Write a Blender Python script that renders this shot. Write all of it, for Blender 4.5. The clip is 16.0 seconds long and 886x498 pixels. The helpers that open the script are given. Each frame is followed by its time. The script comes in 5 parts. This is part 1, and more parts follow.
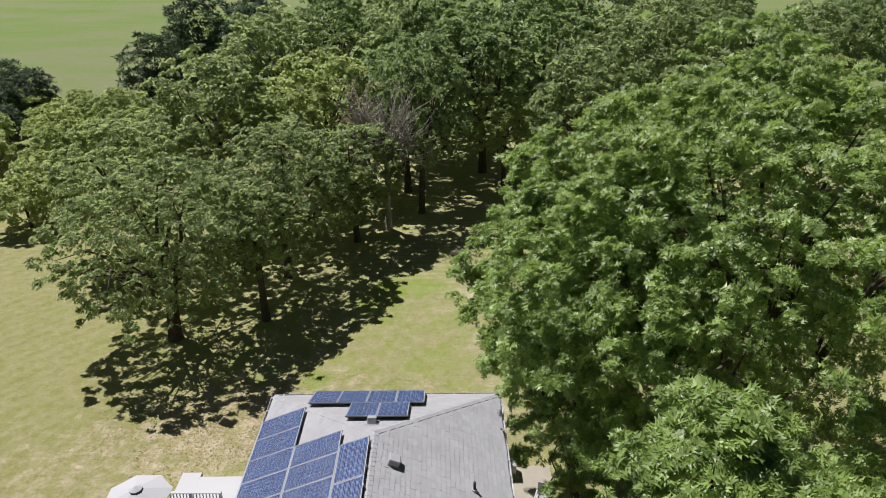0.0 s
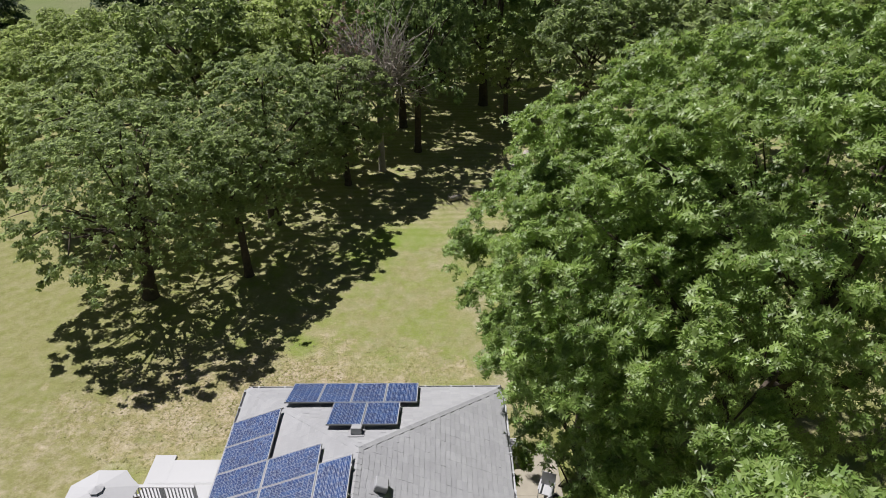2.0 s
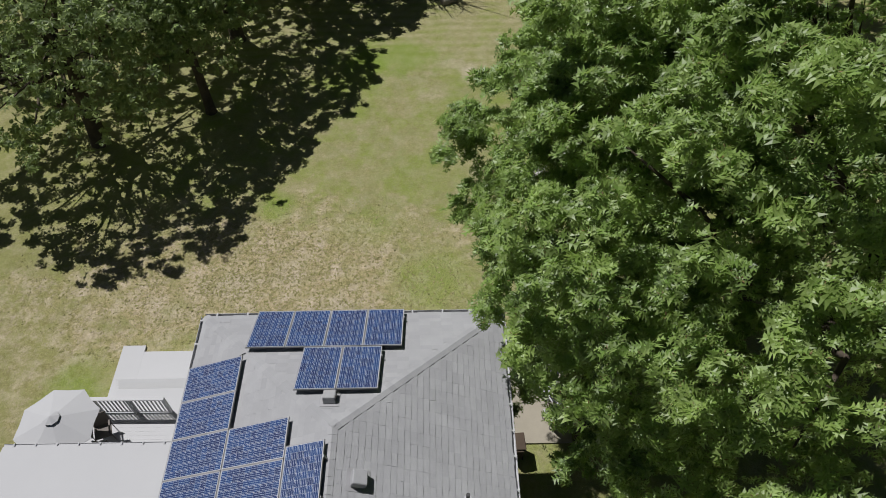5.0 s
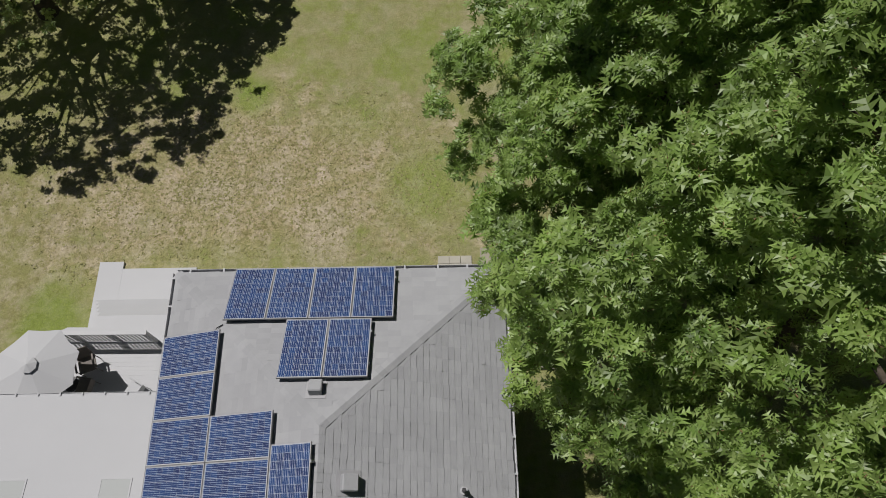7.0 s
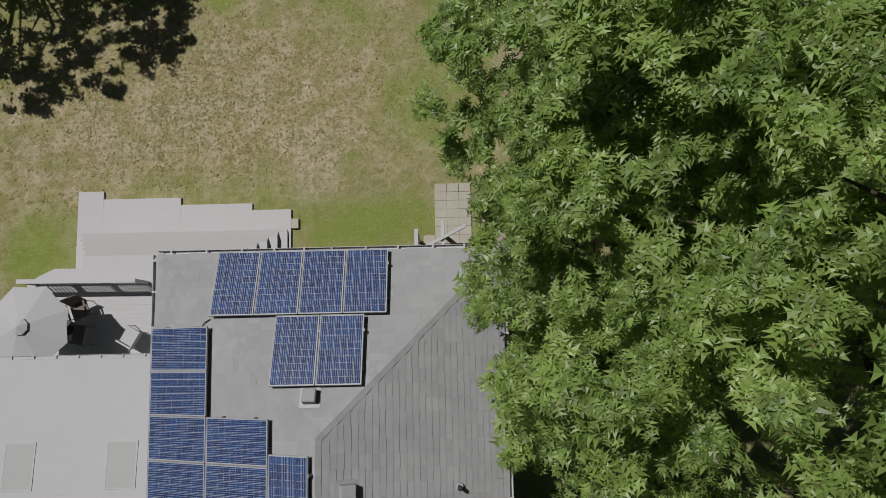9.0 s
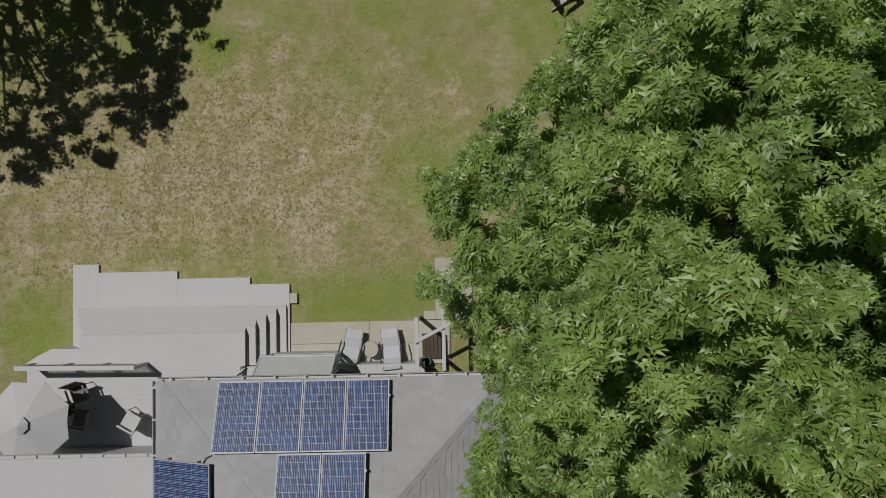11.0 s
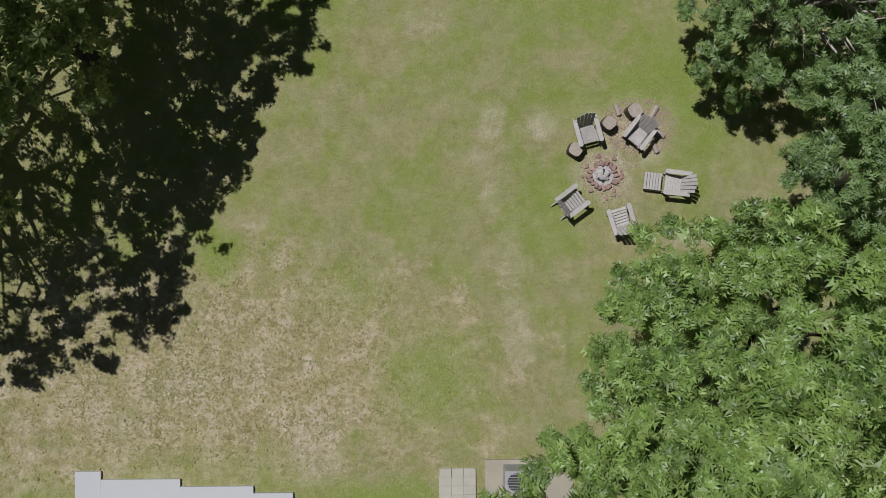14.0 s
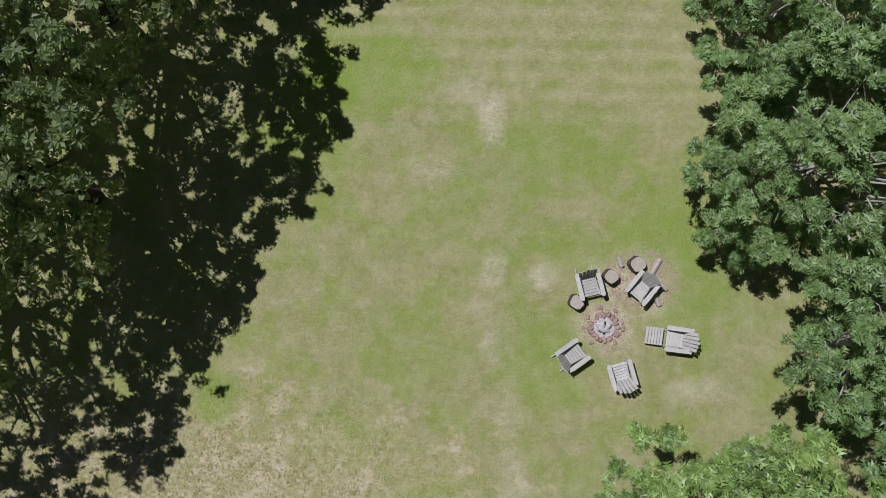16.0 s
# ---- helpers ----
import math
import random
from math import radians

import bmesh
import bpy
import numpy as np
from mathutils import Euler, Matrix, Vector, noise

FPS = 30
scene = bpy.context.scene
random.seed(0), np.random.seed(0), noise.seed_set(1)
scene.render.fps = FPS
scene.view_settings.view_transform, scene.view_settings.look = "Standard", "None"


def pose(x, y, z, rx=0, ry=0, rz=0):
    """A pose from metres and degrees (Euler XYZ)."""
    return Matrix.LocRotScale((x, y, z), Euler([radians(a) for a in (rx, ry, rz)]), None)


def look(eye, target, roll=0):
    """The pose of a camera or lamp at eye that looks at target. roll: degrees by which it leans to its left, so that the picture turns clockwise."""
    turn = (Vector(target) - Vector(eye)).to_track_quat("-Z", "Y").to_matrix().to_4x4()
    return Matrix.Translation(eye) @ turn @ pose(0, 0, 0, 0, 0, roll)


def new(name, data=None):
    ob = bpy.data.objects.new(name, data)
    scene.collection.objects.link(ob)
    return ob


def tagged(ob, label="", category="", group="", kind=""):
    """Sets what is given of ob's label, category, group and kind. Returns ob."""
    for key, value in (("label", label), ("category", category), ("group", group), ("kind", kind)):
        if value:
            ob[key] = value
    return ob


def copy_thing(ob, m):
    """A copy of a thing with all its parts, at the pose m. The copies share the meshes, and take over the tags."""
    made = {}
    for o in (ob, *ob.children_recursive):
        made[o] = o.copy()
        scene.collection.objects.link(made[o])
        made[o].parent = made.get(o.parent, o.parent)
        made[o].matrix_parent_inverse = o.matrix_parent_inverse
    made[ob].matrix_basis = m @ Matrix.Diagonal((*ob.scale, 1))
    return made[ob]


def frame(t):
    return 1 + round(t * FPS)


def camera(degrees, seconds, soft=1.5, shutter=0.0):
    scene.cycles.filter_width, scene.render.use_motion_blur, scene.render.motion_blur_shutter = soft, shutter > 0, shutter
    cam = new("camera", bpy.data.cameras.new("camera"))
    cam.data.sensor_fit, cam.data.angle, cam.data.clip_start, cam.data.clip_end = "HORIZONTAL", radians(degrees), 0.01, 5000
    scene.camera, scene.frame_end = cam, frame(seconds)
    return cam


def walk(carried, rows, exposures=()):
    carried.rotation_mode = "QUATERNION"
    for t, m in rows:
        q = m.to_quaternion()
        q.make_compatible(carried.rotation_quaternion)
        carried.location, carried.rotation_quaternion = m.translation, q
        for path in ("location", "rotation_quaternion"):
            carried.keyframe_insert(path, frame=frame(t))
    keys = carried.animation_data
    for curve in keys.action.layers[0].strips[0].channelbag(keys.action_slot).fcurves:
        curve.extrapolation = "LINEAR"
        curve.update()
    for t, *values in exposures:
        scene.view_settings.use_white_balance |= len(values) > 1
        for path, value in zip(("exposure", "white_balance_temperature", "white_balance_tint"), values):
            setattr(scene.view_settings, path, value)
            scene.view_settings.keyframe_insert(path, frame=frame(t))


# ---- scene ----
cam = camera(64.7, 16.0, soft=0.9)
PATH = [
    (0, (0.619, -21.271, 21.946), (0.624, -19.45, 21.119), -0.4),
    (0.5, (0.638, -20.307, 22.038), (0.646, -18.488, 21.208), -0.3),
    (1, (0.701, -19.334, 22.085), (0.707, -17.538, 21.205), -0.4),
    (1.5, (0.634, -18.277, 22.005), (0.645, -16.517, 21.054), -0.2),
    (2, (0.702, -17.274, 22.043), (0.711, -15.559, 21.014), -0.1),
    (2.5, (0.769, -16.231, 22.064), (0.778, -14.573, 20.946), -0.2),
    (3, (0.832, -15.2, 22.203), (0.844, -13.609, 20.991), -0.2),
    (3.5, (0.894, -14.132, 22.327), (0.907, -12.612, 21.027), -0.2),
    (4, (0.954, -13.083, 22.447), (0.965, -11.637, 21.065), -0.4),
    (6.5, (1.142, -7.651, 22.867), (1.143, -6.733, 21.09), -1.0),
    (7, (1.2, -6.556, 22.903), (1.199, -5.764, 21.067), -1.1),
    (7.5, (1.304, -5.439, 22.917), (1.296, -4.784, 21.028), -1.9),
    (8, (1.398, -4.328, 22.977), (1.384, -3.813, 21.044), -2.9),
    (8.2, (1.412, -3.88, 22.981), (1.397, -3.42, 21.035), -3.3),
    (10.3, (1.449, 0.866, 23.085), (1.433, 0.935, 21.087), -14.0),
    (10.5, (1.421, 1.302, 23.097), (1.408, 1.375, 21.099), -11.1),
    (11, (1.402, 2.469, 23.104), (1.391, 2.542, 21.105), -9.7),
    (11.5, (1.308, 3.731, 23.145), (1.304, 3.797, 21.147), -4.0),
    (12, (1.26, 4.91, 23.195), (1.259, 4.976, 21.196), -1.2),
    (12.5, (1.322, 6.278, 23.158), (1.313, 6.328, 21.158), -10.8),
    (13, (1.241, 7.709, 23.132), (1.237, 7.733, 21.133), -8.3),
    (13.5, (1.186, 8.924, 23.103), (1.186, 8.94, 21.103), -1.1),
    (14, (1.163, 10.182, 23.025), (1.164, 10.186, 21.025), 13.6),
    (14.5, (1.333, 11.088, 22.971), (1.317, 11.11, 20.971), -35.4),
    (15, (1.439, 12.203, 22.909), (1.413, 12.232, 20.909), -42.5),
    (15.5, (1.56, 13.446, 22.897), (1.524, 13.477, 20.898), -49.0),
    (16, (1.299, 14.724, 22.884), (1.287, 14.754, 20.885), -20.8),
]
walk(cam, [(t, look(eye, target, roll)) for t, eye, target, roll in PATH],
     exposures=((0, 0.34, 6460, 14), (2, 0.26, 6460, 13), (3.5, 0.0, 6340, 11), (7, -0.34, 6560, 11), (10.5, -0.7, 6620, 10), (12.5, -0.53, 6640, 10), (13.5, -0.41, 6420, 11), (14.5, -0.19, 6080, 12), (16, -0.03, 5960, 13)))

# ---- light ----
SUN_ELEV, SUN_FROM = 61.0, (-0.76, 0.65)
world = bpy.data.worlds.new("world")
scene.world = world
world.use_nodes = True
wn = world.node_tree
sky = wn.nodes.new("ShaderNodeTexSky")
sky.sky_type, sky.sun_disc = "NISHITA", False
sky.sun_elevation = radians(SUN_ELEV)
sky.sun_rotation = math.atan2(SUN_FROM[0], SUN_FROM[1])
sky.air_density, sky.dust_density = 1.0, 1.0
wn.links.new(sky.outputs[0], wn.nodes["Background"].inputs[0])
wn.nodes["Background"].inputs[1].default_value = 0.018
sun = new("sun", bpy.data.lights.new("sun", "SUN"))
sun.data.energy, sun.data.angle, sun.data.color = 5.0, radians(0.53), (1.0, 0.975, 0.955)
flat = math.cos(radians(SUN_ELEV))
sun.matrix_world = look((SUN_FROM[0] * flat * 60, SUN_FROM[1] * flat * 60, math.sin(radians(SUN_ELEV)) * 60), (0, 0, 0))


# ---- materials ----
def material(name, rough=0.8, metal=0.0, spec=0.5):
    m = bpy.data.materials.new(name)
    m.use_nodes = True
    b = m.node_tree.nodes["Principled BSDF"]
    b.inputs["Roughness"].default_value = rough
    b.inputs["Metallic"].default_value = metal
    b.inputs["Specular IOR Level"].default_value = spec
    return m, m.node_tree, b


def node(nt, kind, **values):
    n = nt.nodes.new(kind)
    for key, value in values.items():
        n.inputs[key].default_value = value
    return n


def noise_fac(nt, coord, scale, detail=4.0, rough=0.55, lo=0.35, hi=0.65, stretch=None):
    """A noise stretched to 0..1 between lo and hi."""
    if stretch:
        mp = nt.nodes.new("ShaderNodeMapping")
        mp.inputs["Scale"].default_value = stretch[:3]
        if len(stretch) > 3:
            mp.inputs["Rotation"].default_value = (0, 0, radians(stretch[3]))
        nt.links.new(coord, mp.inputs[0])
        coord = mp.outputs[0]
    n = node(nt, "ShaderNodeTexNoise", Scale=scale, Detail=detail, Roughness=rough)
    nt.links.new(coord, n.inputs["Vector"])
    r = nt.nodes.new("ShaderNodeMapRange")
    r.inputs[1].default_value, r.inputs[2].default_value = lo, hi
    nt.links.new(n.outputs["Fac"], r.inputs[0])
    return r.outputs[0]


def mix(nt, fac, a, b, blend="MIX"):
    m = nt.nodes.new("ShaderNodeMix")
    m.data_type, m.blend_type = "RGBA", blend
    for i, v in ((0, fac), (6, a), (7, b)):
        if isinstance(v, (int, float)):
            m.inputs[i].default_value = v
        elif isinstance(v, tuple):
            m.inputs[i].default_value = (*v, 1)
        else:
            nt.links.new(v, m.inputs[i])
    return m.outputs[2]


def calc(nt, op, a, b=0.0, clamp=False):
    m = nt.nodes.new("ShaderNodeMath")
    m.operation, m.use_clamp = op, clamp
    for i, v in ((0, a), (1, b)):
        if isinstance(v, (int, float)):
            m.inputs[i].default_value = v
        else:
            nt.links.new(v, m.inputs[i])
    return m.outputs[0]


def bump(nt, bsdf, height, strength=0.4, dist=0.02):
    b = node(nt, "ShaderNodeBump", Strength=strength, Distance=dist)
    nt.links.new(height, b.inputs["Height"])
    nt.links.new(b.outputs[0], bsdf.inputs["Normal"])


def where(nt, kind="Object"):
    return nt.nodes.new("ShaderNodeTexCoord").outputs[kind]


def world_pos(nt):
    return nt.nodes.new("ShaderNodeNewGeometry").outputs["Position"]


def worn(name, base, dark, rough=0.8, metal=0.0, scale=3.0, fine=60.0, amount=0.6, bumpy=0.3, spec=0.4, vary=0.0):
    """A plain surface with stains at a large scale and grain at a small one."""
    m, nt, b = material(name, rough, metal, spec)
    pos = world_pos(nt)
    big = noise_fac(nt, pos, scale, 5, 0.6, 0.3, 0.75)
    small = noise_fac(nt, pos, fine, 3, 0.5, 0.25, 0.8)
    col = mix(nt, calc(nt, "MULTIPLY", big, amount), base, dark)
    col = mix(nt, calc(nt, "MULTIPLY", small, amount * 0.5), col, dark)
    if vary:
        info = nt.nodes.new("ShaderNodeObjectInfo").outputs["Random"]
        isl = nt.nodes.new("ShaderNodeNewGeometry").outputs["Random Per Island"]
        r = calc(nt, "FRACT", calc(nt, "ADD", info, isl))
        col = mix(nt, calc(nt, "MULTIPLY", r, vary), col, dark)
    nt.links.new(col, b.inputs["Base Color"])
    bump(nt, b, small, bumpy, 0.01)
    return m


def leafy(name, light, mid, dark, rough=0.42, trans=0.22, spec=0.6, glow=1.4):
    m, nt, b = material(name, rough, 0.0, spec)
    isl = nt.nodes.new("ShaderNodeNewGeometry").outputs["Random Per Island"]
    pos = world_pos(nt)
    clump = noise_fac(nt, pos, 0.9, 3, 0.5, 0.3, 0.7)
    col = mix(nt, calc(nt, "POWER", isl, 1.7), dark, mid)
    col = mix(nt, calc(nt, "MULTIPLY", clump, 0.55), col, light)
    # glossy highlights painted in: a few random leaves take a paler colour
    pale_glint = calc(nt, "POWER", calc(nt, "FRACT", calc(nt, "MULTIPLY", isl, 17.0)), 4.0)
    col = mix(nt, calc(nt, "MULTIPLY", pale_glint, 0.55), col, (light[0] * 1.15, light[1] * 1.08, light[2] * 1.55))
    tree = nt.nodes.new("ShaderNodeObjectInfo").outputs["Random"]
    col = mix(nt, calc(nt, "MULTIPLY", tree, 0.12), col, (light[0] * 1.12, light[1] * 1.0, light[2] * 0.85))
    nt.links.new(col, b.inputs["Base Color"])
    tr = nt.nodes.new("ShaderNodeBsdfTranslucent")
    nt.links.new(mix(nt, 0.5, col, (light[0] * glow, light[1] * glow, light[2] * glow * 0.9)), tr.inputs[0])
    ms = node(nt, "ShaderNodeMixShader", Fac=trans)
    nt.links.new(b.outputs[0], ms.inputs[1])
    nt.links.new(tr.outputs[0], ms.inputs[2])
    nt.links.new(ms.outputs[0], nt.nodes["Material Output"].inputs[0])
    return m


def ground_material():
    m, nt, b = material("lawn_soil", 0.95, 0.0, 0.15)
    pos = world_pos(nt)
    sep = nt.nodes.new("ShaderNodeSeparateXYZ")
    nt.links.new(pos, sep.inputs[0])

    def blotch(x, y, rx, ry, soft=0.5, wob=0.5):
        """1 inside a ragged oval on the lawn, 0 outside."""
        dx = calc(nt, "DIVIDE", calc(nt, "SUBTRACT", sep.outputs[0], x), rx)
        dy = calc(nt, "DIVIDE", calc(nt, "SUBTRACT", sep.outputs[1], y), ry)
        d = calc(nt, "SQRT", calc(nt, "ADD", calc(nt, "MULTIPLY", dx, dx), calc(nt, "MULTIPLY", dy, dy)))
        d = calc(nt, "ADD", d, calc(nt, "MULTIPLY", calc(nt, "SUBTRACT", ragged, 0.5), wob * 2))
        r = nt.nodes.new("ShaderNodeMapRange")
        r.inputs[1].default_value, r.inputs[2].default_value = 1.0 + soft * 0.5, 1.0 - soft * 0.5
        nt.links.new(d, r.inputs[0])
        return r.outputs[0]

    ragged = noise_fac(nt, pos, 0.9, 5, 0.65, 0.3, 0.7)
    broad = noise_fac(nt, pos, 0.22, 4, 0.6, 0.35, 0.65)
    medium = noise_fac(nt, pos, 1.6, 5, 0.65, 0.35, 0.68)
    fine = noise_fac(nt, pos, 14.0, 4, 0.7, 0.3, 0.72)
    clod = noise_fac(nt, pos, 2.2, 6, 0.75, 0.36, 0.68)
    grain = noise_fac(nt, pos, 55.0, 2, 0.6, 0.3, 0.7)
    green, olive, straw, bare = (0.222, 0.270, 0.092), (0.315, 0.305, 0.130), (0.585, 0.45, 0.290), (0.64, 0.55, 0.45)
    col = mix(nt, broad, green, olive)
    col = mix(nt, calc(nt, "MULTIPLY", medium, 0.75), col, (0.42, 0.365, 0.190))
    patch = noise_fac(nt, pos, 0.6, 5, 0.65, 0.46, 0.58)
    col = mix(nt, calc(nt, "MULTIPLY", patch, 0.7), col, (0.215, 0.295, 0.030))
    dry = calc(nt, "ADD", blotch(-6.2, 6.2, 7.6, 3.3, 0.7, 0.7), calc(nt, "MULTIPLY", blotch(-14, 3.0, 5.0, 3.4, 0.7, 0.7), 0.6), True)
    dry = calc(nt, "MULTIPLY", dry, calc(nt, "ADD", calc(nt, "MULTIPLY", medium, 0.4), 0.6))
    col = mix(nt, calc(nt, "MULTIPLY", dry, 0.95), col, straw)
    for x, y, rx, ry, k in ((2.7, 19.4, 0.45, 0.8, 0.9), (2.75, 12.0, 0.3, 0.8, 0.45), (2.85, 14.4, 0.4, 0.6, 0.6), (2.3, 13.2, 0.4, 0.4, 0.35), (1.9, 20.2, 0.9, 0.4, 0.5), (-3.0, 3.9, 0.9, 1.2, 0.6),
                            (4.4, 14.2, 0.45, 0.5, 0.65), (-7.4, 5.7, 0.9, 0.6, 0.55), (3.6, 7.6, 0.5, 1.2, 0.5), (7.6, 14.25, 1.25, 0.95, 0.8), (3.4, 9.8, 0.4, 1.0, 0.4), (-5.2, 6.4, 0.8, 0.6, 0.4), (-9.5, 4.6, 0.9, 0.6, 0.4),
                            (9.6, 10.6, 1.0, 0.4, 0.45), (6.44, 12.6, 0.8, 0.8, 0.8), (0.6, 17.6, 0.8, 0.5, 0.35), (-0.8, 20.6, 1.5, 0.35, 0.3)):
        col = mix(nt, calc(nt, "MULTIPLY", blotch(x, y, rx, ry, 0.8), k), col, bare)
    # mowing stripes
    w = node(nt, "ShaderNodeTexWave", Scale=0.46, Distortion=1.6, Detail=3.0)
    w.bands_direction = "Y"
    nt.links.new(pos, w.inputs[0])
    far = nt.nodes.new("ShaderNodeMapRange")
    far.inputs[1].default_value, far.inputs[2].default_value = 18.5, 20.5
    nt.links.new(sep.outputs[1], far.inputs[0])
    col = mix(nt, calc(nt, "MULTIPLY", calc(nt, "MULTIPLY", w.outputs["Fac"], far.outputs[0]), 0.7), col, (0.43, 0.40, 0.22))
    lush = nt.nodes.new("ShaderNodeMapRange")
    lush.inputs[1].default_value, lush.inputs[2].default_value = -10.5, -15.0
    nt.links.new(sep.outputs[0], lush.inputs[0])
    col = mix(nt, calc(nt, "MULTIPLY", lush.outputs[0], calc(nt, "ADD", calc(nt, "MULTIPLY", ragged, 0.4), 0.4)), col, (0.215, 0.225, 0.055))
    w2 = node(nt, "ShaderNodeTexWave", Scale=0.34, Distortion=1.5, Detail=2.0)
    mp = nt.nodes.new("ShaderNodeMapping")
    mp.inputs["Rotation"].default_value = (0, 0, radians(38))
    nt.links.new(pos, mp.inputs[0])
    nt.links.new(mp.outputs[0], w2.inputs[0])
    west = nt.nodes.new("ShaderNodeMapRange")
    west.inputs[1].default_value, west.inputs[2].default_value = -13.0, -18.0
    nt.links.new(sep.outputs[0], west.inputs[0])
    col = mix(nt, calc(nt, "MULTIPLY", calc(nt, "MULTIPLY", w2.outputs["Fac"], west.outputs[0]), 0.5), col, (0.34, 0.335, 0.15))
    # grain of the turf
    col = mix(nt, calc(nt, "MULTIPLY", clod, 0.5), col, (0.17, 0.185, 0.052))
    col = mix(nt, calc(nt, "MULTIPLY", fine, 0.5), col, (0.14, 0.145, 0.055))
    col = mix(nt, calc(nt, "MULTIPLY", grain, 0.22), col, (0.46, 0.42, 0.25))
    speck = calc(nt, "MULTIPLY", noise_fac(nt, pos, 5.0, 5, 0.78, 0.45, 0.58), noise_fac(nt, pos, 0.8, 4, 0.6, 0.30, 0.58))
    col = mix(nt, calc(nt, "MULTIPLY", calc(nt, "MULTIPLY", speck, calc(nt, "ADD", calc(nt, "MULTIPLY", dry, 0.7), 0.4)), 0.9), col, (0.175, 0.160, 0.060))
    pale = noise_fac(nt, pos, 1.3, 8, 0.80, 0.45, 0.66)
    col = mix(nt, calc(nt, "MULTIPLY", calc(nt, "MULTIPLY", pale, calc(nt, "ADD", calc(nt, "MULTIPLY", dry, 0.7), 0.26)), 0.8), col, (0.62, 0.52, 0.43))
    lime = mix(nt, calc(nt, "MULTIPLY", fine, 0.8), (0.225, 0.325, 0.034), (0.085, 0.150, 0.020))
    for x, y, rx, ry, k in ((0.6, 6.0, 1.5, 1.5, 0.85), (-1.4, 1.8, 2.4, 0.8, 0.9), (-12.1, 0.9, 1.2, 1.4, 1.0), (-6.2, 10.1, 0.75, 0.75, 1.0), (-1.4, 20.9, 2.4, 1.2, 0.95), (-2.0, 8.8, 1.6, 1.0, 0.4), (6.0, 15.2, 3.0, 0.9, 0.45), (-7.0, 2.9, 3.0, 0.8, 0.4),
                            (5.0, 18.4, 2.6, 1.3, 0.6), (4.6, 11.4, 1.5, 1.6, 0.55), (8.6, 16.0, 1.6, 1.5, 0.75), (-3.4, 19.6, 1.6, 2.6, 0.75), (9.6, 13.6, 1.0, 1.4, 0.7), (1.6, 16.6, 1.5, 1.0, 0.35), (0.4, 12.0, 2.0, 1.2, 0.3)):
        col = mix(nt, calc(nt, "MULTIPLY", blotch(x, y, rx, ry, 0.9), k * 0.62), col, lime)
    # the open marsh meadow beyond the trees
    meadow = nt.nodes.new("ShaderNodeMapRange")
    meadow.inputs[1].default_value, meadow.inputs[2].default_value = 50.0, 66.0
    nt.links.new(sep.outputs[1], meadow.inputs[0])
    streak = noise_fac(nt, pos, 0.03, 4, 0.6, 0.38, 0.60, (0.5, 1.0, 1.0, 12))
    mcol = mix(nt, streak, (0.130, 0.205, 0.040), (0.185, 0.205, 0.100))
    mcol = mix(nt, calc(nt, "MULTIPLY", noise_fac(nt, pos, 0.6, 4, 0.6), 0.25), mcol, (0.12, 0.17, 0.05))
    col = mix(nt, meadow.outputs[0], col, mcol)
    nt.links.new(col, b.inputs["Base Color"])
    bump(nt, b, calc(nt, "ADD", fine, calc(nt, "MULTIPLY", grain, 0.5)), 0.6, 0.05)
    return m


M_GROUND = ground_material()
M_OAK = leafy("oak_leaves", (0.345, 0.475, 0.120), (0.138, 0.250, 0.053), (0.014, 0.036, 0.011), 0.48, 0.30, 0.65, 2.2)
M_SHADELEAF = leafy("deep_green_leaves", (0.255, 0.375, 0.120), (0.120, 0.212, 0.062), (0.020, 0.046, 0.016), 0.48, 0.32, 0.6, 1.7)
M_OAK_SOFT = leafy("grey_green_leaves", (0.280, 0.345, 0.150), (0.140, 0.192, 0.080), (0.024, 0.048, 0.021), 0.52, 0.55, 0.5, 2.5)
M_DARKLEAF = leafy("dark_leaves", (0.335, 0.440, 0.165), (0.190, 0.275, 0.104), (0.038, 0.068, 0.030), 0.48, 0.45, 0.5)
M_YELLOWLEAF = leafy("yellow_green_leaves", (0.46, 0.55, 0.21), (0.31, 0.385, 0.135), (0.10, 0.14, 0.045), 0.5, 0.52, 0.5)
M_NEEDLE = leafy("pine_needles", (0.085, 0.140, 0.056), (0.048, 0.085, 0.036), (0.018, 0.036, 0.016), 0.6, 0.22, 0.3)
M_DRYLEAF = leafy("dry_leaves", (0.40, 0.29, 0.235), (0.28, 0.195, 0.155), (0.13, 0.09, 0.07), 0.8, 0.1, 0.2)
M_STALK = worn("red_stalk", (0.21, 0.13, 0.06), (0.14, 0.09, 0.04), 0.7, 0, 9.0, 50.0, 0.5, 0.1)
M_BARK = worn("bark", (0.115, 0.092, 0.070), (0.045, 0.036, 0.028), 0.95, 0, 4.0, 40.0, 0.8, 0.9, 0.2)
M_BARK_GREY = worn("grey_bark", (0.46, 0.42, 0.38), (0.24, 0.21, 0.18), 0.95, 0, 5.0, 40.0, 0.7, 0.8, 0.2)
M_SHINGLE = worn("asphalt_shingle", (0.375, 0.38, 0.39), (0.24, 0.244, 0.252), 0.92, 0, 1.3, 90.0, 0.45, 0.5, 0.25, 0.36)
M_WHITEROOF = worn("white_roofing", (0.425, 0.43, 0.44), (0.385, 0.39, 0.40), 0.75, 0, 0.7, 40.0, 0.4, 0.15, 0.3)
M_WHITE = worn("white_paint", (0.425, 0.43, 0.44), (0.385, 0.39, 0.40), 0.6, 0, 1.5, 50.0, 0.3, 0.1)
